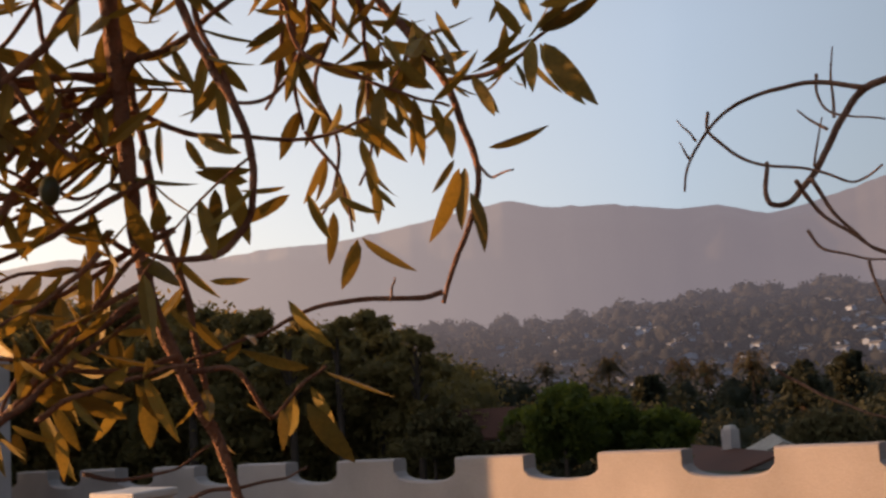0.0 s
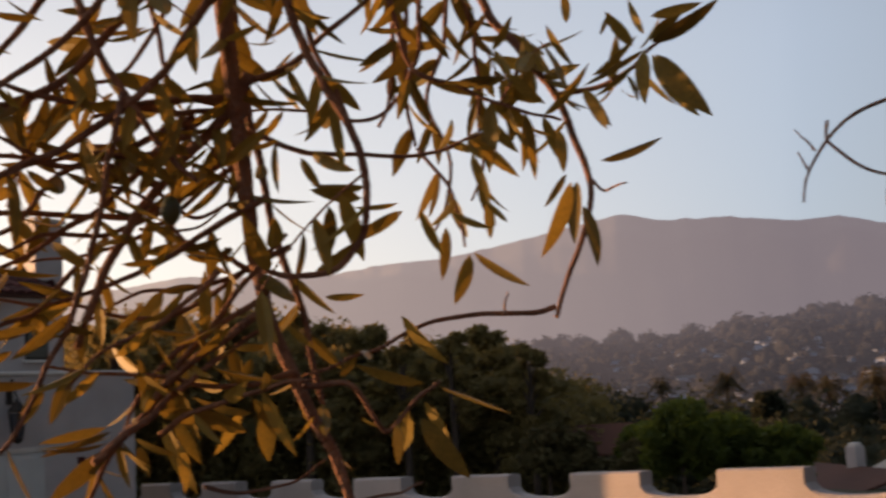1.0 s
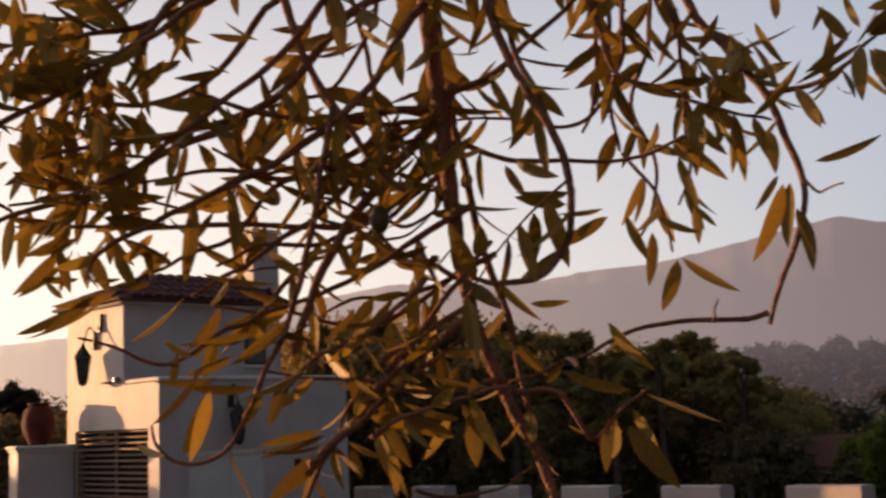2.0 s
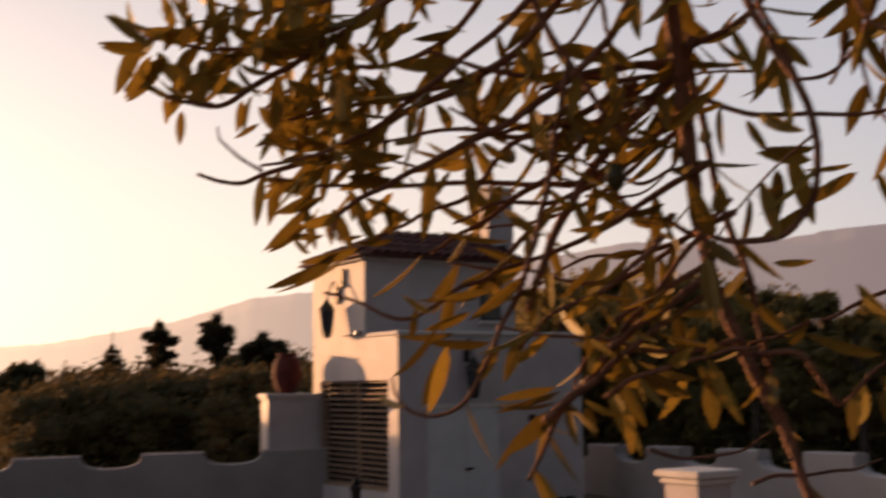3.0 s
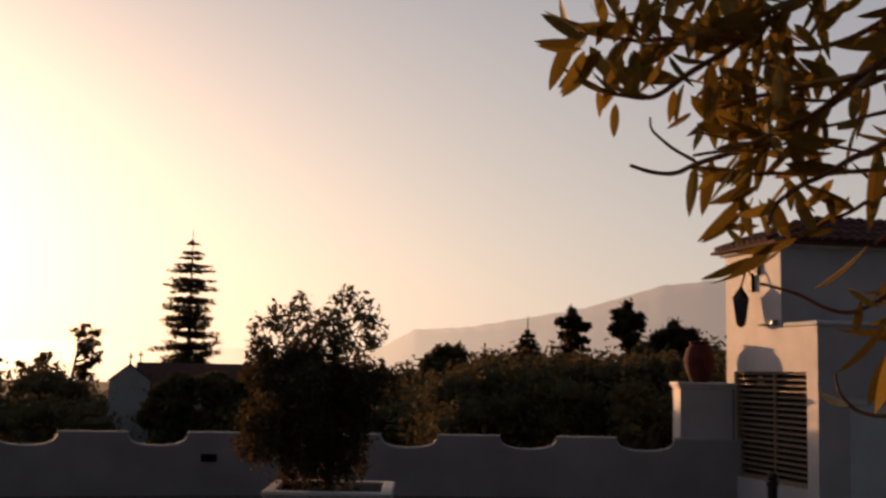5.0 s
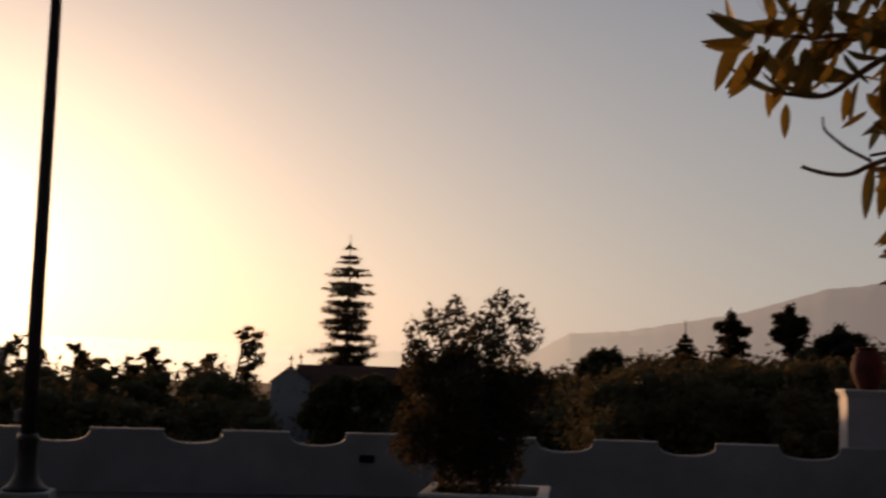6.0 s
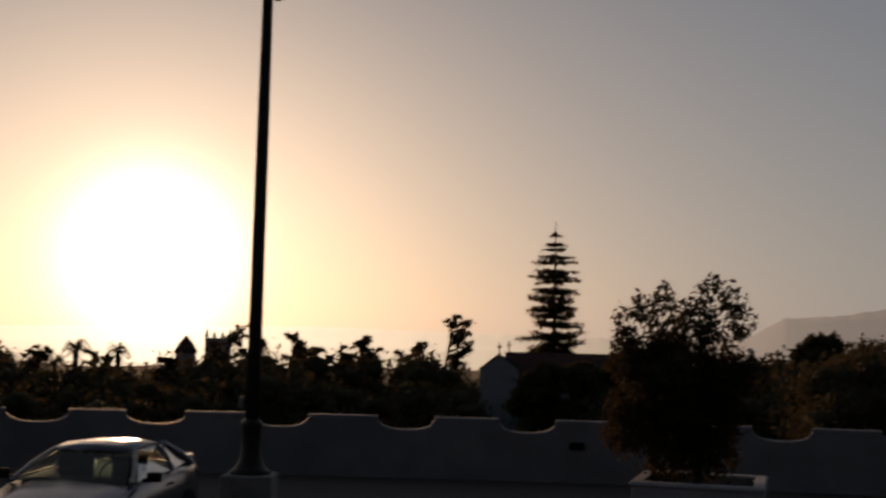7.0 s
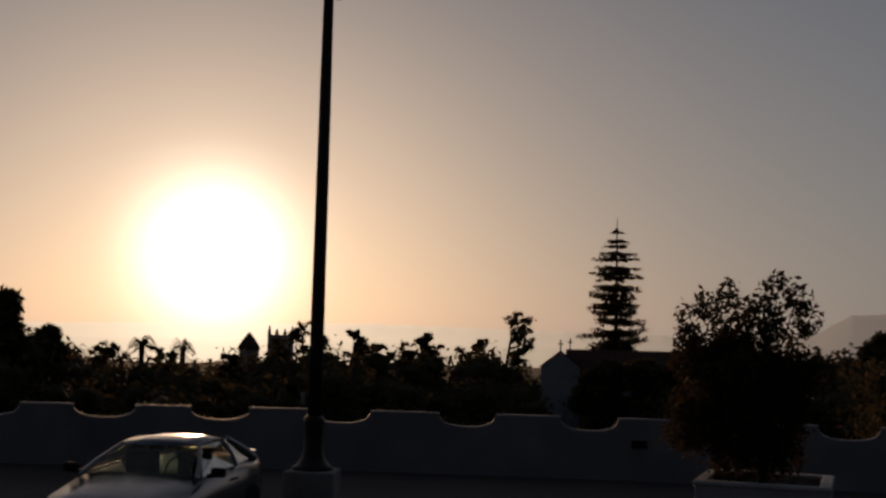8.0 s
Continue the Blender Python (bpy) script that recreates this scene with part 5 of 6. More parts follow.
for row in (
    (-0.1, 13.4, 0.3, 10.8), (-0.4, 13.2, -0.6, 11.3), (2.0, 12.2, 0.1, 11.5), (-2.9, 14.3, -3.4, 13.0), (-4.0, 14.8, -4.4, 13.2),
    (-2.7, 16.6, -4.0, 15.3), (-3.2, 17.6, -4.5, 16.5), (-1.2, 17.8, -1.9, 16.2), (-1.1, 10.8, -2.9, 10.5), (-2.2, 10.2, -3.9, 10.4),
    (-2.1, 9.7, -3.4, 7.8), (-0.9, 9.2, 0.4, 8.4), (-2.4, 9.4, -2.4, 7.9), (-3.9, 9.1, -4.4, 7.3), (-0.1, 8.7, -0.6, 6.6),
    (-1.1, 8.4, -1.4, 6.8), (-2.9, 7.3, -1.4, 7.1), (-4.4, 7.1, -2.6, 6.8)):
    chosen_leaf(*row)


def bearing(p):
    return math.degrees(math.atan2(-p.x, p.y)), math.degrees(math.atan2(p.z - EYE.z, math.hypot(p.x, p.y)))


def sprout(pts, every, chance):
    """Pairs of leaves along a twig, hanging somewhat."""
    run = 0.0
    for a, b in zip(pts, pts[1:]):
        run += (b - a).length
        az, el = bearing(b)
        bushy = (-4 < az < 9 and el > 10) or (-34.5 < az < -28.5 and el > 11.5) or (-21.5 < az < -16.5 and el > 13.5)
        if run < ((0.013 if az > -4 else 0.018) if bushy else every):
            continue
        run = 0.0
        axis = (b - a).normalized()
        for s in (-1, 1):
            if RNG.random() > ((0.75 if az > -6 and el > 12 else 0.55) if bushy else chance):
                continue
            out = axis.orthogonal().normalized()
            out = Matrix.Rotation(RNG.uniform(0, 2 * math.pi), 3, axis) @ out
            d = (axis * RNG.uniform(0.2, 0.9) + out * s + Vector((0, 0, -RNG.uniform(0.0, 0.9)))).normalized()
            tip = b + d * RNG.uniform(0.058, 0.088)
            if bearing(tip)[0] > 2.8 and bearing(tip)[1] < 13.3:
                continue              # bare tips at the free end
            put_leaf(b, tip, RNG.uniform(-0.95, 0.95))


for pts in TWIGS:
    mid = pts[len(pts) // 2]
    az = math.degrees(math.atan2(-mid.x, mid.y))
    el = math.degrees(math.atan2(mid.z - EYE.z, math.hypot(mid.x, mid.y)))
    dense = 0.44 if el > 11 else 0.38 if el > 8.5 else 0.42 if az > -20 else 0.10
    if -16 < az < -7 and el > 9:
        dense = 0.30
    if az < -33 or az > -1:
        dense = 0.55 if az > -1 and el > 10 else 0.12
    sprout(pts, 0.034, dense)
    # side shoots
    for k in range(3, len(pts) - 1, 5):
        if RNG.random() < (0.07 if -33 < az < -6 and el > 9 else 0.0):
            p = pts[k]
            d = Vector((RNG.uniform(-1, 1), RNG.uniform(-0.6, 0.6), RNG.uniform(-0.9, 0.5))).normalized()
            q = [p, p + d * 0.05 + Vector((0, 0, -0.004)), p + d * 0.10 + Vector((0, 0, -0.018)), p + d * 0.14 + Vector((0, 0, -0.04))]
            sp = curve_points(q, 3)
            limb_mesh("branchlet", sp, [0.0018 - 0.0008 * i / (len(sp) - 1) for i in range(len(sp))], BARK, 5)
            sprout(sp, 0.02, 0.5)
me = bpy.data.meshes.new("foliage")
me.from_pydata(REST_V, [], REST_F)
me.materials.append(LEAF)
rest = new("foliage", me)
rest.parent = olive
rest["kind"] = "stuff"
for a, e in ((-15.35, 9.9),):
    bm = bmesh.new()
    bmesh.ops.create_uvsphere(bm, u_segments=14, v_segments=10, radius=0.011)
    for v in bm.verts:
        v.co.z *= 1.45
        v.co += up_at(a, e, 1.27) - BASE
    part("olive", bm, OLIVE_FRUIT, olive, "dark green unripe olive", True)


# ---- vegetation beyond the walls ----
_b = bmesh.new()
bmesh.ops.create_icosphere(_b, subdivisions=2, radius=1.0)
ICO_V = np.array([tuple(q.co) for q in _b.verts])
ICO_F = np.array([[q.index for q in f.verts] for f in _b.faces], dtype=np.int32)
_b.free()


def leaf_cloud(name, lobes, count, size, mat, parent, seed, origin, core=0.0, tail=0.55):
    """Many small bent leaf blades scattered in lobes (centre, radii); more of them near each lobe's skin."""
    rs = np.random.RandomState(seed)
    vol = np.array([r[0] * r[1] * r[2] for _, r in lobes]) ** 0.75
    pick = rs.choice(len(lobes), count, p=vol / vol.sum())
    c = np.array([tuple(q[0]) for q in lobes])[pick]
    rad = np.array([tuple(q[1]) for q in lobes])[pick]
    d = rs.normal(size=(count, 3))
    d /= np.linalg.norm(d, axis=1)[:, None]
    p = c + d * rad * (rs.uniform(0.3, 1.0, count) ** 0.6 * (1 + tail * rs.rand(count) ** 4))[:, None]
    a = rs.normal(size=(count, 3))
    a /= np.linalg.norm(a, axis=1)[:, None]
    b = np.cross(a, rs.normal(size=(count, 3)))
    b /= np.linalg.norm(b, axis=1)[:, None]
    s = (size * rs.uniform(0.6, 1.5, count))[:, None]
    v = np.stack([p - a * s, p + b * s * 0.45, p + a * s, p - b * s * 0.45], 1).reshape(-1, 3) - np.array(tuple(origin))
    o3 = np.array(tuple(origin))
    nq = count
    cores = np.zeros((0, 3))
    tris = np.zeros((0, 3), dtype=np.int32)
    if core:
        pick_c = [q for q in lobes]
        blocks, tb = [], []
        for i, (cc, rr) in enumerate(pick_c):
            wob = 1 + 0.75 * (rs.rand(len(ICO_V)) - 0.5)
            blocks.append(np.array(tuple(cc)) - o3 + ICO_V * wob[:, None] * np.array(rr) * core)
            tb.append(ICO_F + len(v) + i * len(ICO_V))
        cores, tris = np.concatenate(blocks), np.concatenate(tb)
    allv = np.concatenate([v, cores])
    me = bpy.data.meshes.new(name)
    me.vertices.add(len(allv))
    me.vertices.foreach_set("co", allv.ravel())
    idx = np.concatenate([np.arange(nq * 4, dtype=np.int32), tris.ravel().astype(np.int32)])
    me.loops.add(len(idx))
    me.loops.foreach_set("vertex_index", idx)
    me.polygons.add(nq + len(tris))
    me.polygons.foreach_set("loop_start", np.concatenate([np.arange(0, nq * 4, 4), nq * 4 + np.arange(0, len(tris) * 3, 3)]).astype(np.int32))
    me.update(calc_edges=True)
    me.materials.append(mat)
    ob = new(name, me)
    if parent:
        ob.parent = parent
    return ob


def deg_m(dist, degrees):
    return dist * math.tan(radians(degrees))


def broadleaf(az, dist, top_el, half_deg, bottom_el, seed, mat=None, count=9000, size=None, label="dark leafy tree beyond the wall", lobes=22, gap=1.0, lean=0.0):
    """A tree with trunk, limbs and a crown of many lobes with gaps."""
    rng = random.Random(seed)
    mat = mat or FOLIAGE
    foot = at(az, dist)
    foot.z = ground_z(foot.x, foot.y)
    top, bot = EYE.z + deg_m(dist, top_el), EYE.z + deg_m(dist, bottom_el)
    bot = max(bot, foot.z + 0.25 * (top - foot.z))
    hw = deg_m(dist, half_deg)
    tree = thing("tree", foot, label, "tree", "trees beyond the wall")
    h = top - foot.z
    bm = bmesh.new()
    tp = curve_points([Vector((0, 0, -0.2)), Vector((lean * h * 0.1, 0, h * 0.3)), Vector((lean * h * 0.22, 0.02 * h, h * 0.62)), Vector((lean * h * 0.3, 0, h * 0.85))], 4)
    tube(bm, tp, [h * (0.028 - 0.021 * i / (len(tp) - 1)) for i in range(len(tp))], 8)
    part("trunk", bm, TREE_BARK, tree, "", True)
    ls = []
    for k in range(lobes):
        t = (k + 0.5) / lobes
        z = bot + (top - bot) * (0.12 + 0.80 * t)
        w = hw * math.sin(math.pi * (0.18 + 0.70 * t)) ** 0.8
        a = rng.uniform(0, 2 * math.pi)
        q = w * rng.uniform(0.25, 0.8) * gap
        r = min(hw, (top - bot)) * rng.uniform(0.30, 0.48) / gap ** 0.7
        c = Vector((foot.x + math.cos(a) * q + lean * (z - foot.z) * 0.35, foot.y + math.sin(a) * q, z))
        c.z = min(c.z, top - r * 0.6)
        ls.append((c, (r, r, r * 0.75)))
        if k % 2 == 0:
            bm = bmesh.new()
            s = tp[min(len(tp) - 1, int(len(tp) * (0.35 + 0.5 * t)))]
            e = c - foot
            lp = curve_points([s, s.lerp(e, 0.5) + Vector((0, 0, 0.04 * h)), e], 3)
            tube(bm, lp, [h * (0.010 - 0.007 * i / (len(lp) - 1)) for i in range(len(lp))], 5)
            part("limb", bm, TREE_BARK, tree)
    leaf_cloud("crown", ls, count, size or dist * 0.0030, mat, tree, seed, foot, core=0.42 if gap < 1.1 else 0.0)
    return tree


def pine(az, dist, top_el, half_deg, seed, tiers=6, flat=0.40, first=0.5, label="dark pine with tufted tiers of needles"):
    """A pine: a bare trunk and separate flattened tufts on side limbs."""
    rng = random.Random(seed)
    foot = at(az, dist)
    foot.z = ground_z(foot.x, foot.y)
    top = EYE.z + deg_m(dist, top_el)
    h, hw = top - foot.z, deg_m(dist, half_deg)
    tree = thing("pine_tree", foot, label, "tree", "trees beyond the wall")
    bm = bmesh.new()
    tp = curve_points([Vector((0, 0, -0.2)), Vector((0.02 * h, 0, h * 0.5)), Vector((0.0, 0, h * 0.96))], 5)
    tube(bm, tp, [h * (0.018 - 0.014 * i / 10) for i in range(len(tp))], 7)
    part("trunk", bm, TREE_BARK, tree)
    ls = [(Vector((foot.x, foot.y, top - hw * 0.25)), (hw * 0.24, hw * 0.24, hw * 0.25))]
    for k in range(tiers * 14):
        t = first + (0.97 - first) * rng.random() ** 0.8
        a = rng.uniform(0, 6.28)
        w = hw * rng.uniform(0.1, 1.0) * math.sin(math.pi * (0.04 + 0.84 * (t - first) / (1 - first))) ** 0.8
        c = Vector((foot.x + math.cos(a) * w, foot.y + math.sin(a) * w, foot.z + h * t - w * 0.12))
        r = hw * rng.uniform(0.08, 0.19)
        c.z = min(c.z, top - r * 0.7)
        ls.append((c, (r * 1.5, r * 1.5, r * rng.uniform(0.45, 0.5 + flat))))
        if k % 4 == 0:
            bm = bmesh.new()
            p0 = Vector((0, 0, h * (t - 0.05)))
            tube(bm, curve_points([p0, (p0 + c - foot) / 2, c - foot], 2), [h * 0.006] * 4 + [h * 0.003], 5)
            part("limb", bm, TREE_BARK, tree)
    leaf_cloud("crown", ls, 7500, dist * 0.0019, CONIFER, tree, seed, foot, core=0.1, tail=1.0)
    return tree


def wind_tree(az, dist, top_el, half_deg, seed):
    """A shrubby tree whose sprays all sweep up and to leeward, with sky between them."""
    rng = random.Random(seed)
    foot = at(az, dist)
    foot.z = ground_z(foot.x, foot.y)
    h, hw = EYE.z + deg_m(dist, top_el) - foot.z, deg_m(dist, half_deg)
    lee, deep = at(az - 90, 1.0), at(az, 1.0)
    tree = thing("tree", foot, "wind-swept tree with ragged open sprays of leaves", "tree", "trees beyond the wall")
    bm = bmesh.new()
    tp = curve_points([Vector((0, 0, -0.2)), lee * -0.05 * h + Vector((0, 0, h * 0.5)), lee * 0.1 * hw + Vector((0, 0, h * 0.93))], 5)
    tube(bm, tp, [h * (0.02 - 0.016 * i / (len(tp) - 1)) for i in range(len(tp))], 7)
    part("trunk", bm, TREE_BARK, tree)
    ls = []
    low = h - min(0.6 * h, 3.0 * hw)
    for k in range(17):
        t = (k + rng.random()) / 17
        z = low + (h - low) * t
        reach = hw * (1.25 - 0.6 * t) * rng.uniform(0.3, 1.2)
        side = rng.choice((-0.75, 1.0, 1.0))
        p0 = Vector((0, 0, z - 0.4 * hw))
        p2 = lee * reach * side + deep * rng.uniform(-0.5, 0.5) * hw + Vector((0, 0, z + rng.uniform(-0.05, 0.15) * hw))
        p2.z = min(p2.z, h - 0.08 * hw)
        c = curve_points([p0, p0.lerp(p2, 0.5) + Vector((0, 0, -0.05 * hw)), p2], 4)
        bm = bmesh.new()
        tube(bm, c, [h * 0.006 - h * 0.004 * i / (len(c) - 1) for i in range(len(c))], 5)
        part("limb", bm, TREE_BARK, tree)
        for q in c[4:]:
            r = hw * rng.uniform(0.08, 0.17)
            ls.append((foot + q + Vector((rng.uniform(-1, 1), rng.uniform(-1, 1), rng.uniform(-0.6, 0.9))) * 0.22 * hw, (r * 1.3, r * 1.2, r * 0.75)))
    leaf_cloud("crown", ls, 3000, dist * 0.0014, CONIFER, tree, seed, foot, tail=1.2)


def araucaria(az, dist, top_el, half_deg, base_el, seed, n=22, label="tall star pine with level tiers of branches against the sky"):
    """A tall star pine: straight trunk with many level whorls, shorter towards the tip."""
    rng = random.Random(seed)
    foot = at(az, dist)
    foot.z = ground_z(foot.x, foot.y)
    top = EYE.z + deg_m(dist, top_el)
    h, hw = top - foot.z, deg_m(dist, half_deg)
    tree = thing("star_pine", foot, label, "tree", "trees beyond the wall")
    bm = bmesh.new()
    tube(bm, [Vector((0, 0, -0.2)), Vector((0, 0, h * 0.5)), Vector((0, 0, h))], [h * 0.016, h * 0.010, 0.02], 8)
    part("trunk", bm, TREE_BARK, tree)
    v0 = EYE.z + deg_m(dist, base_el) - foot.z
    ls = []
    for k in range(n):
        t = k / (n - 1)
        z = v0 - 2 + (h - v0 + 1.2) * min(1.0, max(0.0, t + rng.uniform(-0.02, 0.02))) ** 0.9
        w = hw * (1 - t) ** 0.52 * rng.uniform(0.78, 1.12) + 0.12
        m = 9 if t < 0.8 else 6
        bm = bmesh.new()
        a0 = rng.uniform(0, 6.28)
        for s in range(m):
            a = a0 + 6.283 * s / m + rng.uniform(-0.15, 0.15)
            d = Vector((math.cos(a), math.sin(a), 0))
            ww = w * rng.uniform(0.5, 1.12)
            lift = rng.uniform(-0.45, 0.4) * (1 - t)
            p = [Vector((0, 0, z)), d * ww * 0.5 + Vector((0, 0, z + lift * 0.4)), d * ww + Vector((0, 0, z + lift))]
            tube(bm, p, [0.05, 0.035, 0.015], 4)
            for j in range(5):
                f = 0.3 + 0.7 * j / 4
                c = d * ww * f + Vector((foot.x, foot.y, foot.z + z + (lift * f - rng.uniform(0, 0.10))))
                ls.append((c, (ww * 0.13 + 0.06, ww * 0.13 + 0.06, 0.08 + 0.17 * (1 - t) ** 1.6)))
        part("whorl", bm, TREE_BARK, tree)
    leaf_cloud("crown", ls, 30000, dist * 0.0011, CONIFER, tree, seed, foot)


def palm(az, dist, top_el, half_deg, seed, fronds=16, group="palms on the skyline", label="tall palm with drooping fronds against the glow"):
    rng = random.Random(seed)
    foot = at(az, dist)
    foot.z = ground_z(foot.x, foot.y)
    top = EYE.z + deg_m(dist, top_el)
    h, w = top - foot.z, deg_m(dist, half_deg)
    tree = thing("palm_tree", foot, label, "palm", group)
    bm = bmesh.new()
    tube(bm, [Vector((0, 0, -0.2)), Vector((0.1, 0, h * 0.5)), Vector((0, 0, h - w * 0.5))], [0.3, 0.24, 0.2], 8)
    part("trunk", bm, TREE_BARK, tree)
    for k in range(fronds):
        a = k * 2.4 + rng.uniform(-0.2, 0.2)
        up = rng.uniform(-0.1, 0.6) if k < 18 else rng.uniform(-0.9, 0.9)
        d = Vector((math.cos(a), math.sin(a), 0))
        p = [Vector((0, 0, h - w * 0.5)), d * w * 0.5 + Vector((0, 0, h - w * 0.5 + w * up)), d * w + Vector((0, 0, h - w * 0.9 + w * up * 0.7))]
        c = curve_points(p, 5)
        bm = bmesh.new()
        side = Vector((-d.y, d.x, 0))
        for i in range(len(c) - 1):
            f = 0.2 + 0.8 * math.sin(math.pi * (i + 0.7) / len(c))
            for s in (-1, 1):
                q = c[i] + side * s * w * 0.2 * f + (c[i + 1] - c[i]) * 0.9 - Vector((0, 0, w * 0.13))
                bm.faces.new([bm.verts.new(x) for x in (c[i], c[i].lerp(c[i + 1], 0.7), q)])
        part("frond", bm, CONIFER, tree)


def thicket(name, az0, az1, d0, d1, top, seed, count, mat, label, step=1.0, size=0.0026, low=-7.0):
    """A band of tangled woodland, uncountable; top(az) is its skyline in degrees."""
    rng = random.Random(seed)
    ls = []
    a = az0
    while a < az1:
        for row in range(3):
            dist = d0 + (d1 - d0) * (row + rng.random()) / 3
            az = a + rng.uniform(-0.8, 0.8)
            el = top(az) + rng.uniform(-1.1, 0.1) - (0.9 if row == 0 else 0.0)
            z = EYE.z + deg_m(dist, el)
            p = at(az, dist)
            g = max(ground_z(p.x, p.y), EYE.z + deg_m(dist, low))
            r = deg_m(dist, rng.uniform(0.8, 1.5))
            zz = z - r * 0.7
            while zz > g - r:
                ls.append((Vector((p.x + rng.uniform(-r, r) * 0.5, p.y + rng.uniform(-r, r) * 0.5, zz)), (r, r, r * 0.8)))
                zz -= r * 1.1
        a += step
    ob = leaf_cloud(name, ls, count, (d0 + d1) / 2 * size, mat, None, seed, (0, 0, 0), core=0.55, tail=0.75)
    return tagged(ob, label, "woodland", kind="stuff")


def skyline(keys):
    def f(az):
        for (a, e), (b, g) in zip(keys, keys[1:]):
            if a <= az <= b:
                return e + (g - e) * (az - a) / (b - a)
        return keys[0][1] if az < keys[0][0] else keys[-1][1]
    return f


WEST_SKY = skyline(((-3, 1.9), (2, 1.9), (5, 1.9), (9, 1.1), (14, 0.8), (18, 0.2), (22, -0.2), (26.6, -0.1), (27.3, -2.9), (28.4, -2.9), (28.9, -0.3), (31, -0.1), (36, 0.0), (41, -0.1),
                    (43.5, -0.6), (46, -0.75), (50, -0.65), (52, -0.2), (54, 0.5), (70, 0.5)))
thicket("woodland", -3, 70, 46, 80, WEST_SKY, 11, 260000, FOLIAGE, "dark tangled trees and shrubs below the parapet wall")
NORTH_SKY = skyline(((-60, -2.6), (-47, -2.9), (-37, -2.3), (-35.6, 0.3), (-34, 1.3), (-31.5, 2.3), (-30, 3.3), (-27.4, 2.7), (-24, 3.8), (-20, 4.9), (-16, 5.1), (-12, 4.9), (-8, 3.6), (-1.5, 2.7)))
thicket("woodland", -37, -2, 30, 42, NORTH_SKY, 12, 230000, FOLIAGE_SUNLIT, "dense dark trees behind the tower and wall", low=-6)
# belt added to keep the low sun off the north wall beside the tower
SHADE_BELT = skyline(((-3, 1.1), (9, 1.0), (11.5, 0.6), (14, -0.6)))
thicket("woodland", -3, 13.5, 29, 34, SHADE_BELT, 13, 70000, FOLIAGE, "dark shrubs added behind the parapet to shade the north wall")

# skyline trees
pine(4.1, 60, 3.5, 0.85, 21, tiers=6, first=0.83, flat=0.5)
pine(6.75, 62, 3.15, 0.75, 22, tiers=6, first=0.82, flat=0.5)
pine(1.9, 58, 2.6, 1.15, 23, tiers=6, first=0.86, flat=0.35)
araucaria(8.9, 60, 2.75, 1.25, 0.2, 24, 17, "young layered conifer against the evening sky")
broadleaf(13.0, 60, 1.25, 1.5, -3, 25)
for az, tp, hw, sd in ((25.9, -0.35, 1.3, 35), (24.1, -0.2, 1.5, 36), (22.6, -0.3, 1.4, 37)):
    broadleaf(az, 52, tp, hw, -5, sd, label="rounded dark shrub tree before the chapel")
palm(10.8, 64, 1.0, 1.0, 26)
for k, (az, tp, hw) in enumerate(((30.3, 1.7, 0.95), (34.5, 0.75, 0.75), (32.2, 0.4, 0.8), (35.7, 0.1, 0.85), (37.9, 0.8, 0.55), (37.1, 0.25, 0.7), (41.0, 1.0, 1.1), (39.8, 0.5, 0.75),
                                  (43.8, -0.45, 0.75), (47.0, -0.3, 0.65), (49.6, -0.2, 0.75), (52.2, 0.05, 0.8), (53.4, 0.35, 0.85))):
    wind_tree(az, 66 + (k * 5) % 13, tp, hw, 200 + k)
broadleaf(54.4, 60, 2.2, 1.6, -2, 33, gap=1.3)
broadleaf(52.2, 64, 0.5, 1.0, -2, 34, gap=1.3)
for k, (az, el, w) in enumerate(((46.0, 0.0, 0.75), (47.9, 0.15, 0.85), (49.6, -0.2, 0.8), (50.9, -0.4, 0.8), (48.8, -0.5, 0.7))):
    palm(az, 85 + 4 * k, el, w * 0.85, 40 + k, 30)
araucaria(25.2, 80, 6.5, 1.78, -0.4, 50, 33)

# the lot's own tree in its planter
planter = thing("planter", pose(*at(18.3, 16.6, -0.04), 0, 0, 14) @ Matrix.Diagonal((0.84, 0.84, 1, 1)), "square masonry planter box with a rounded rim", "planter")
for c, z in (((0, -0.93, 0.36), (2.0, 0.14, 0.80)), ((0, 0.93, 0.36), (2.0, 0.14, 0.80)), ((-0.93, 0, 0.36), (0.14, 1.72, 0.80)), ((0.93, 0, 0.36), (0.14, 1.72, 0.80))):
    part("side", boxed(c, z, bevel=0.02), STUCCO, planter)
    part("rim", boxed((c[0], c[1], 0.79), (z[0] + 0.05, z[1] + 0.07, 0.06), bevel=0.02), STUCCO_EDGE, planter)
part("soil", boxed((0, 0, 0.60), (1.8, 1.8, 0.08)), SOIL, planter)


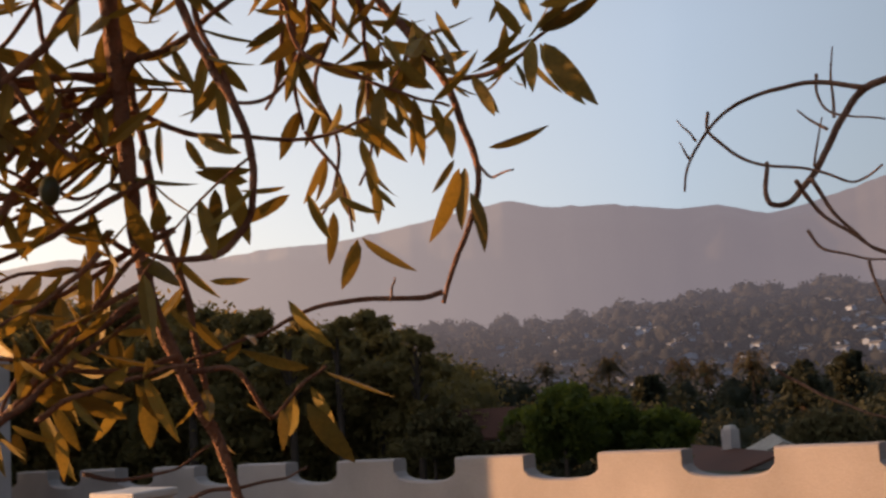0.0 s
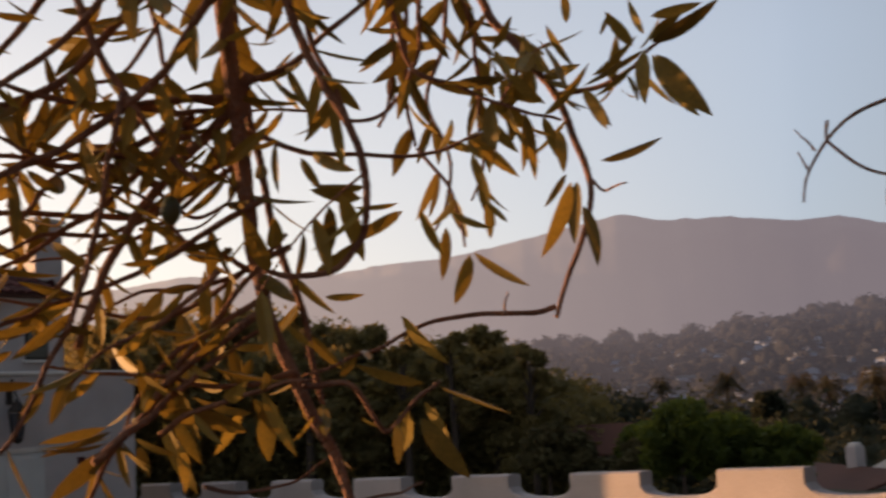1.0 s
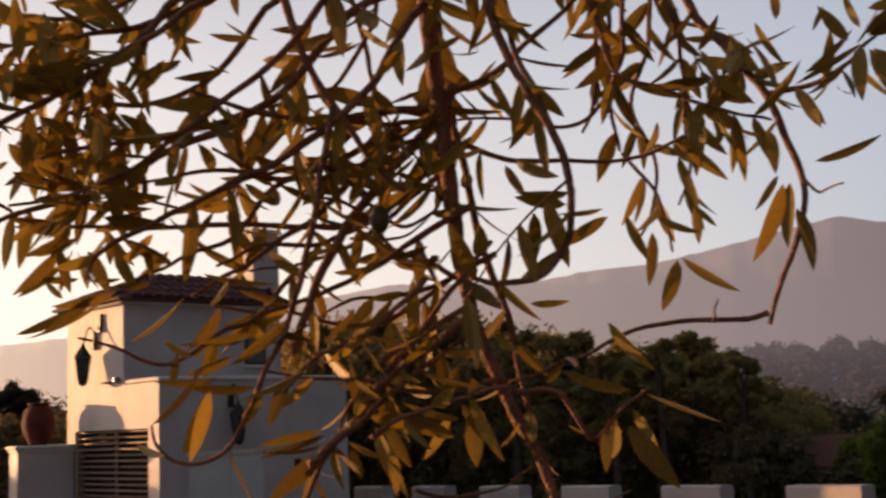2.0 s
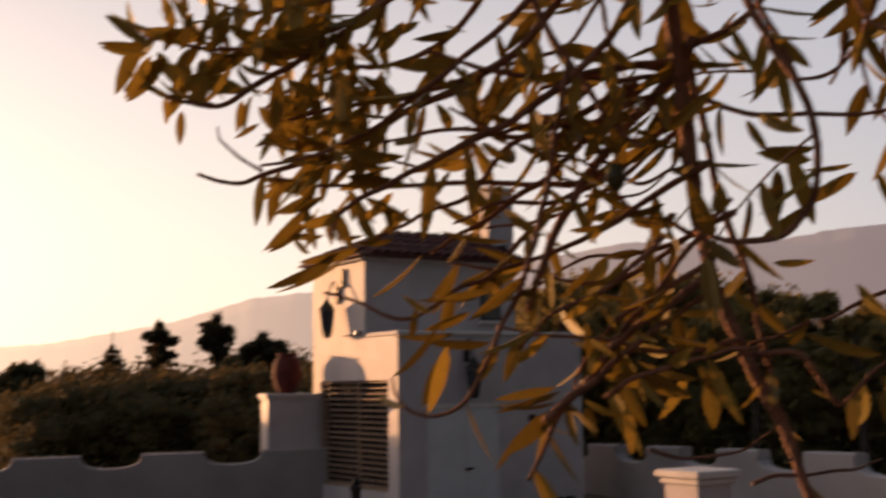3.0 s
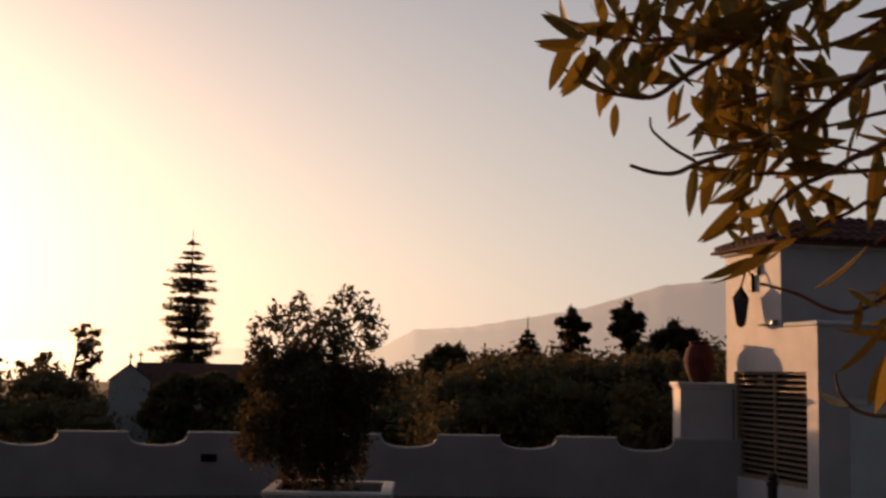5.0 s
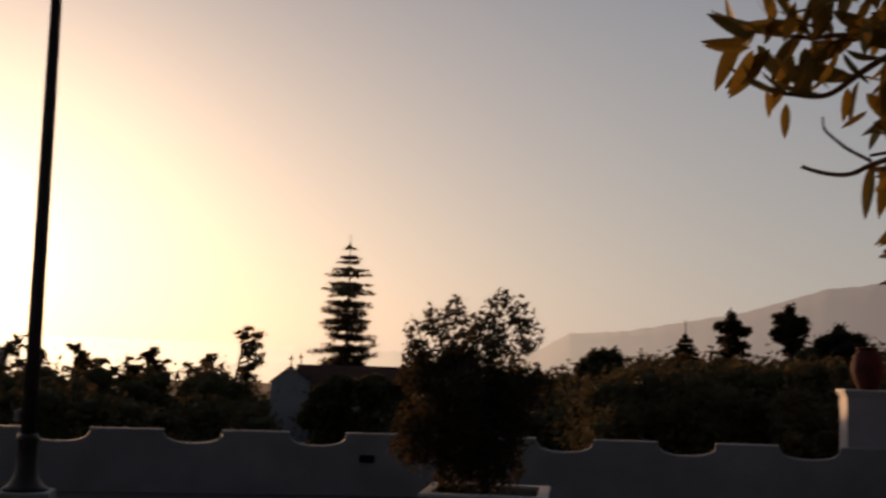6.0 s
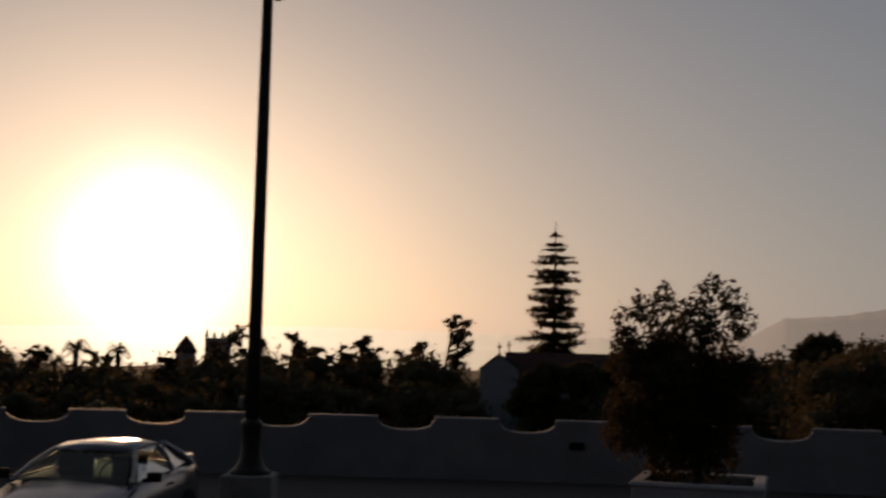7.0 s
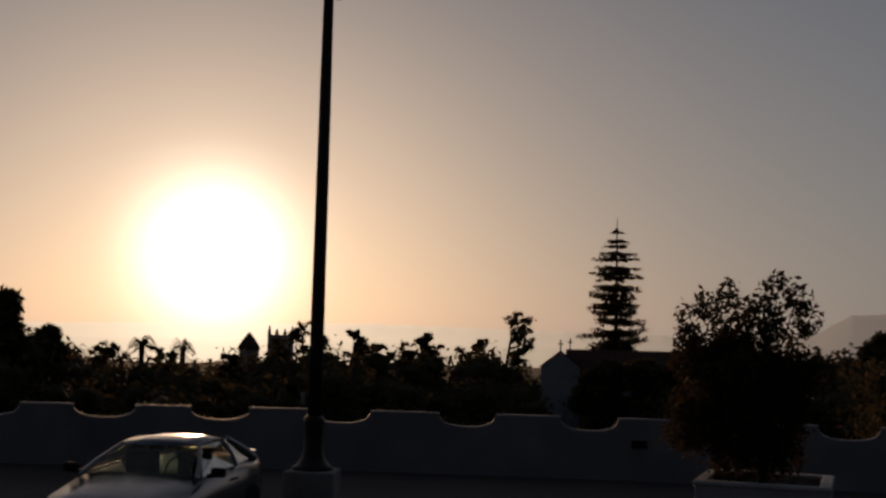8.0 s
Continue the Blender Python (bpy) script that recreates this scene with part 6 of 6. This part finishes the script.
def lot_tree():
    foot = at(18.5, 16.75, 0.62)
    tree = thing("planter_tree", foot, "bushy tree growing in the planter, leaves darkened as backlit", "tree")
    rng = random.Random(61)
    ls = []
    bm = bmesh.new()
    tp = curve_points([Vector((0, 0, 0)), Vector((0.03, 0, 0.5)), Vector((-0.02, 0.03, 1.2)), Vector((0.05, 0, 2.2))], 5)
    tube(bm, tp, [0.07 - 0.05 * i / (len(tp) - 1) for i in range(len(tp))], 8)
    part("trunk", bm, TREE_BARK, tree, "", True)
    right = at(18.5 - 90, 1.0)
    deep = at(18.5, 1.0)
    tips = [(u, z, r) for u, z, r in ((-0.80, 2.30, 0.20), (-0.55, 2.52, 0.19), (-0.30, 2.70, 0.15), (-0.12, 2.46, 0.16), (-0.02, 2.2, 0.20), (0.08, 2.50, 0.15), (0.2, 2.25, 0.2), (-0.35, 2.25, 0.2), (0.24, 2.74, 0.16), (0.33, 2.86, 0.13), (0.54, 2.60, 0.18),
                                      (0.68, 2.30, 0.20), (-0.85, 1.95, 0.20))]
    for u, z, r in tips:
        c = foot + right * (u * 1.08 - 0.12) + deep * rng.uniform(-0.4, 0.4)
        c.z = z + 0.62
        ls.append((c, (r, r, r * 1.05)))
        for k in range(2):
            q = c + Vector((rng.uniform(-0.16, 0.16), rng.uniform(-0.16, 0.16), -rng.uniform(0.1, 0.35)))
            ls.append((q, (r * 0.65, r * 0.65, r * 0.65)))
        bm = bmesh.new()
        s0 = tp[8]
        e = c - foot
        lp = curve_points([s0, s0.lerp(e, 0.5) + Vector((0, 0, 0.1)), e], 4)
        tube(bm, lp, [0.022 - 0.016 * i / (len(lp) - 1) for i in range(len(lp))], 5)
        part("limb", bm, TREE_BARK, tree)
    for k in range(40):
        z = rng.uniform(0.35, 1.9)
        w = 0.95 * math.sin(math.pi * min(0.9, 0.22 + z / 4.0)) ** 0.7
        a = rng.uniform(0, 6.28)
        c = foot + Vector((math.cos(a), math.sin(a), 0)) * w * 1.12 * rng.uniform(0.2, 0.95) - right * 0.14
        c.z = z + 0.62
        r = rng.uniform(0.22, 0.36)
        ls.append((c, (r, r, r)))
    for k in range(22):
        u, z = rng.uniform(-1.15, 0.75), rng.uniform(0.55, 1.75)
        if z < 0.85:
            u *= 0.7
        c = foot + right * u + deep * rng.uniform(-0.45, 0.45)
        c.z = z + 0.62
        r = rng.uniform(0.18, 0.30)
        ls.append((c, (r, r, r)))
    leaf_cloud("crown", ls, 18000, 0.046, FOLIAGE_DIM, tree, 62, foot, tail=0.5)


lot_tree()


# ---- chapel and church beyond the west wall ----
def gabled(name, m, w, d, h, rise, wall_mat, roof_mat, label, category, group="", over=0.25):
    """A gabled house: w across the gable, d along the ridge."""
    hs = thing(name, m, label, category, group)
    bm = bmesh.new()
    pts = [(-w / 2, 0), (w / 2, 0), (w / 2, h), (0, h + rise), (-w / 2, h)]
    a = [bm.verts.new((x, -d / 2, z)) for x, z in pts]
    b = [bm.verts.new((x, d / 2, z)) for x, z in pts]
    bm.faces.new(a)
    bm.faces.new(b[::-1])
    for k in range(5):
        bm.faces.new((a[k], b[k], b[(k + 1) % 5], a[(k + 1) % 5]))
    bmesh.ops.recalc_face_normals(bm, faces=bm.faces[:])
    part("wall", bm, wall_mat, hs)
    for s in (-1, 1):
        bm = bmesh.new()
        sl = rise / (w / 2)
        t = max(0.06, 0.02 * w)
        q = [(0, h + rise + t), (s * (w / 2 + over), h - over * sl + t), (s * (w / 2 + over), h - over * sl), (0, h + rise)]
        r0, r1 = [bm.verts.new((x, -d / 2 - over, z)) for x, z in q], [bm.verts.new((x, d / 2 + over, z)) for x, z in q]
        bm.faces.new(r0)
        bm.faces.new(r1[::-1])
        for k in range(4):
            bm.faces.new((r0[k], r1[k], r1[(k + 1) % 4], r0[(k + 1) % 4]))
        bmesh.ops.recalc_face_normals(bm, faces=bm.faces[:])
        part("roof", bm, roof_mat, hs)
    return hs


def ground_at(az, dist, dz=0.0):
    p = at(az, dist)
    p.z = ground_z(p.x, p.y) + dz
    return p


CH = at(27.85, 60)
CH.z = ground_z(CH.x, CH.y)
top = EYE.z + deg_m(60, 0.0)
porch = gabled("chapel", pose(CH.x, CH.y, CH.z, 0, 0, 27.85), 1.9, 5.0, top - CH.z - 0.75, 0.75, STUCCO, ROOF_RED, "white chapel with a steep gable below the star pine", "chapel", over=0.08)
nave_h = EYE.z + deg_m(63, 0.12) - CH.z
bm = bmesh.new()
box(bm, (4.0, 3.2, (nave_h - 1.4) / 2), (7.0, 4.0, nave_h - 1.4))
part("nave_wall", bm, STUCCO, porch)
for s in (-1, 1):
    bm = bmesh.new()
    q = [(3.2, nave_h), (3.2 + s * 2.3, nave_h - 1.6), (3.2 + s * 2.3, nave_h - 1.75), (3.2, nave_h - 0.15)]
    r0, r1 = [bm.verts.new((0.3, y, z)) for y, z in q], [bm.verts.new((7.8, y, z)) for y, z in q]
    bm.faces.new(r0)
    bm.faces.new(r1[::-1])
    for k in range(4):
        bm.faces.new((r0[k], r1[k], r1[(k + 1) % 4], r0[(k + 1) % 4]))
    bmesh.ops.recalc_face_normals(bm, faces=bm.faces[:])
    part("nave_roof", bm, ROOF_RED, porch)
for x, y, z in ((0, -2.4, top - CH.z), (0.5, 2.0, nave_h)):
    bm = bmesh.new()
    box(bm, (x, y, z + 0.28), (0.07, 0.07, 0.6))
    box(bm, (x, y, z + 0.36), (0.28, 0.06, 0.06))
    part("finial", bm, IRON, porch)

CT = ground_at(41.4, 105)
church = thing("church_tower", pose(*CT, 0, 0, 41.4), "distant dark church tower with corner pinnacles", "church")
hh = EYE.z + deg_m(105, 0.45) - CT.z
part("wall", boxed((0, 0, hh / 2), (2.3, 2.3, hh), bevel=0.05), STUCCO, church)
for x in (-1.0, -0.35, 0.35, 1.0):
    bm = bmesh.new()
    lathe(bm, ((0.16, hh - 0.1), (0.16, hh + 0.2), (0.02, hh + 0.85 - 0.3 * (abs(x) < 0.5))), 6, (x, -1.0))
    part("pinnacle", bm, STUCCO, church)
CT2 = ground_at(42.9, 104)
turret = thing("church_turret", CT2, "distant dark turret with a pointed roof", "church")
hh = EYE.z + deg_m(104, -0.3) - CT2.z
bm = bmesh.new()
lathe(bm, ((0.9, 0), (0.9, hh)), 12)
part("wall", bm, STUCCO, turret)
bm = bmesh.new()
lathe(bm, ((1.05, hh), (0.95, hh + 0.3), (0.5, hh + 1.0), (0.08, hh + 1.5)), 12)
part("roof", bm, ROOF_RED, turret)

# ---- beyond the north wall ----
for az, dist, top_el, hw, sd in ((-39.3, 27, -0.55, 1.9, 71), (-41.4, 28.5, -1.25, 1.7, 78), (-43.9, 28, -1.9, 1.7, 72), (-37.7, 29, -1.5, 1.4, 74)):
    broadleaf(az, dist, top_el, hw, -7, sd, FOLIAGE_GREEN, 15000, dist * 0.0027, "rounded bright green tree behind the wall", 44, gap=1.18)
broadleaf(2.3, 27.5, -2.3, 0.9, -6, 79, FOLIAGE_DIM, 4000, 0.07, "low green shrub close behind the parapet wall", 20)
broadleaf(-51.5, 34, -2.6, 2.2, -7, 73, FOLIAGE, 9000)
broadleaf(-30.6, 32, 3.9, 1.6, -3, 75, FOLIAGE_SUNLIT, 7000, gap=1.35, label="dark tree with a feathery open top")
broadleaf(-24.3, 34, 4.3, 2.4, -3, 76, FOLIAGE_SUNLIT, 12000, gap=1.25)
broadleaf(-18.4, 33, 5.0, 2.6, -3, 77, FOLIAGE_SUNLIT, 12000, gap=1.25)
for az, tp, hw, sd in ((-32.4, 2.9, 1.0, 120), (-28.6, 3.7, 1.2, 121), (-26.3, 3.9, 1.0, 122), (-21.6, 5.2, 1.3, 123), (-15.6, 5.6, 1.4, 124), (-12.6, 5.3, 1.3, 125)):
    broadleaf(az, 30, tp, hw, -2, sd, FOLIAGE_SUNLIT, 5500, 0.085, "dark tree with ragged sprays in sunlit colour", 20, gap=1.45)
h1 = ground_at(-35.6, 31.0)
gabled("house", pose(*h1, 0, 0, 48), 1.6, 1.5, EYE.z + deg_m(31, -2.6) - h1.z, 0.62, STUCCO, ROOF_RED, "low house with a red tiled roof among trees", "house", "houses below the wall", over=0.12)
for az, tp, hw, sd in ((-34.2, -1.7, 1.1, 110), (-35.9, -3.1, 1.2, 111), (-37.2, -2.2, 0.9, 112), (-33.0, -1.2, 1.2, 113)):
    broadleaf(az, 28.2, tp, hw, -7, sd, FOLIAGE, 5000, 0.075, "dark shrub before the low house", 18, gap=1.15)
h2 = ground_at(-47.0, 32)
gabled("house", pose(*h2, 0, 0, -20), 3.0, 5.0, EYE.z + deg_m(32, -4.7) - h2.z, 0.45, STUCCO, ROOF_RED, "house with a dark tiled roof below the wall", "house", "houses below the wall")
ck = at(-47.05, 32)
stack = thing("chimney_stack", Vector((ck.x, ck.y, EYE.z + deg_m(32, -3.9))), "small white chimney on the tiled roof", "chimney")
part("shaft", boxed((0, 0, 0.25), (0.34, 0.34, 0.6), bevel=0.02), STUCCO, stack)
part("cap", boxed((0, 0, 0.58), (0.26, 0.26, 0.12), bevel=0.04), STUCCO_EDGE, stack)
h3 = ground_at(-49.2, 33)
gabled("house", pose(*h3, 0, 0, -45), 1.6, 3.0, EYE.z + deg_m(33, -4.2) - h3.z, 0.4, STUCCO, CONCRETE, "white gabled house end below the wall", "house", "houses below the wall")

NEAR_SKY = skyline(((-66, -2.0), (-50, -1.7), (-48, -2.4), (-46, -2.2), (-44, -1.5), (-37, -1.5)))
thicket("woodland", -66, -36, 36, 90, NEAR_SKY, 80, 110000, FOLIAGE_COOL, "dark shrubs and treetops below the north wall", size=0.003, low=-8)
MID_SKY = skyline(((-64, 0.2), (-52, -0.3), (-47.5, 0.0), (-46, -0.6), (-44.6, 0.0), (-43, -0.6), (-41.2, 0.4), (-39, -0.4), (-36, 0.3), (-33, 1.3), (-28, 1.6)))
thicket("woodland", -66, -28, 130, 240, MID_SKY, 81, 90000, FOLIAGE_COOL, "dusky tree canopy in the valley", size=0.0026)
for k, (az, el, w) in enumerate(((-41.6, 0.65, 0.95), (-45.0, 0.3, 0.8), (-46.2, 0.1, 0.85), (-48.3, 0.35, 0.95), (-38.6, 0.5, 0.7))):
    palm(az, 172 + 6 * k, el, w, 90 + k, 44, "palms in the valley", "full-headed palm among dusky valley trees")
for k, (az, el) in enumerate(((-43.4, -0.3), (-50.6, 0.0), (-52.5, 0.3))):
    broadleaf(az, 125 + 6 * k, el, 0.9, -2, 100 + k, FOLIAGE_COOL, 4500, 0.32, "dusky tree in the valley below", 16)


def hill_woods():
    rng = random.Random(83)
    ls = []
    for k in range(2600):
        az = rng.uniform(-66, -24)
        r = 280 + 740 * rng.random() ** 0.8
        p = at(az, r)
        z = ground_z(p.x, p.y)
        s = rng.uniform(3.5, 8.5)
        ls.append((Vector((p.x, p.y, z + s * 0.5)), (s, s, s * rng.uniform(0.7, 1.3))))
    for k in range(110):
        az = rng.uniform(-66, -27)
        p = at(az, rng.uniform(960, 1010))
        s = rng.uniform(7, 13)
        ls.append((Vector((p.x, p.y, ground_z(p.x, p.y) + s * 0.7)), (s, s, s)))
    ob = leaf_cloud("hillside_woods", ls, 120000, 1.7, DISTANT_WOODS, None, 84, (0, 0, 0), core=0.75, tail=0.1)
    tagged(ob, "hazy wooded hillside above the town", "woodland", kind="stuff")


hill_woods()
rng = random.Random(85)
proto = []
for k, (w, d, h) in enumerate(((5.5, 9, 3.2), (5, 7, 4.5), (7, 11, 3.0))):
    proto.append(gabled("house", pose(*ground_at(-40 - 4 * k, 520 + 60 * k, 1.0), 0, 0, 30 + 40 * k), w, d, h, 1.6, DISTANT_SHADED, DISTANT_ROOF, "pale distant house among hillside trees", "house", "hillside houses", over=0.5))
for k in range(260):
    az = rng.uniform(-58, -33)
    r = rng.uniform(330, 700) if rng.random() < 0.85 else rng.uniform(700, 900)
    if az > -36 and r > 600:
        r -= 150
    p = ground_at(az, r, rng.uniform(4.0, 7.0))
    size = rng.uniform(0.45, 0.85)
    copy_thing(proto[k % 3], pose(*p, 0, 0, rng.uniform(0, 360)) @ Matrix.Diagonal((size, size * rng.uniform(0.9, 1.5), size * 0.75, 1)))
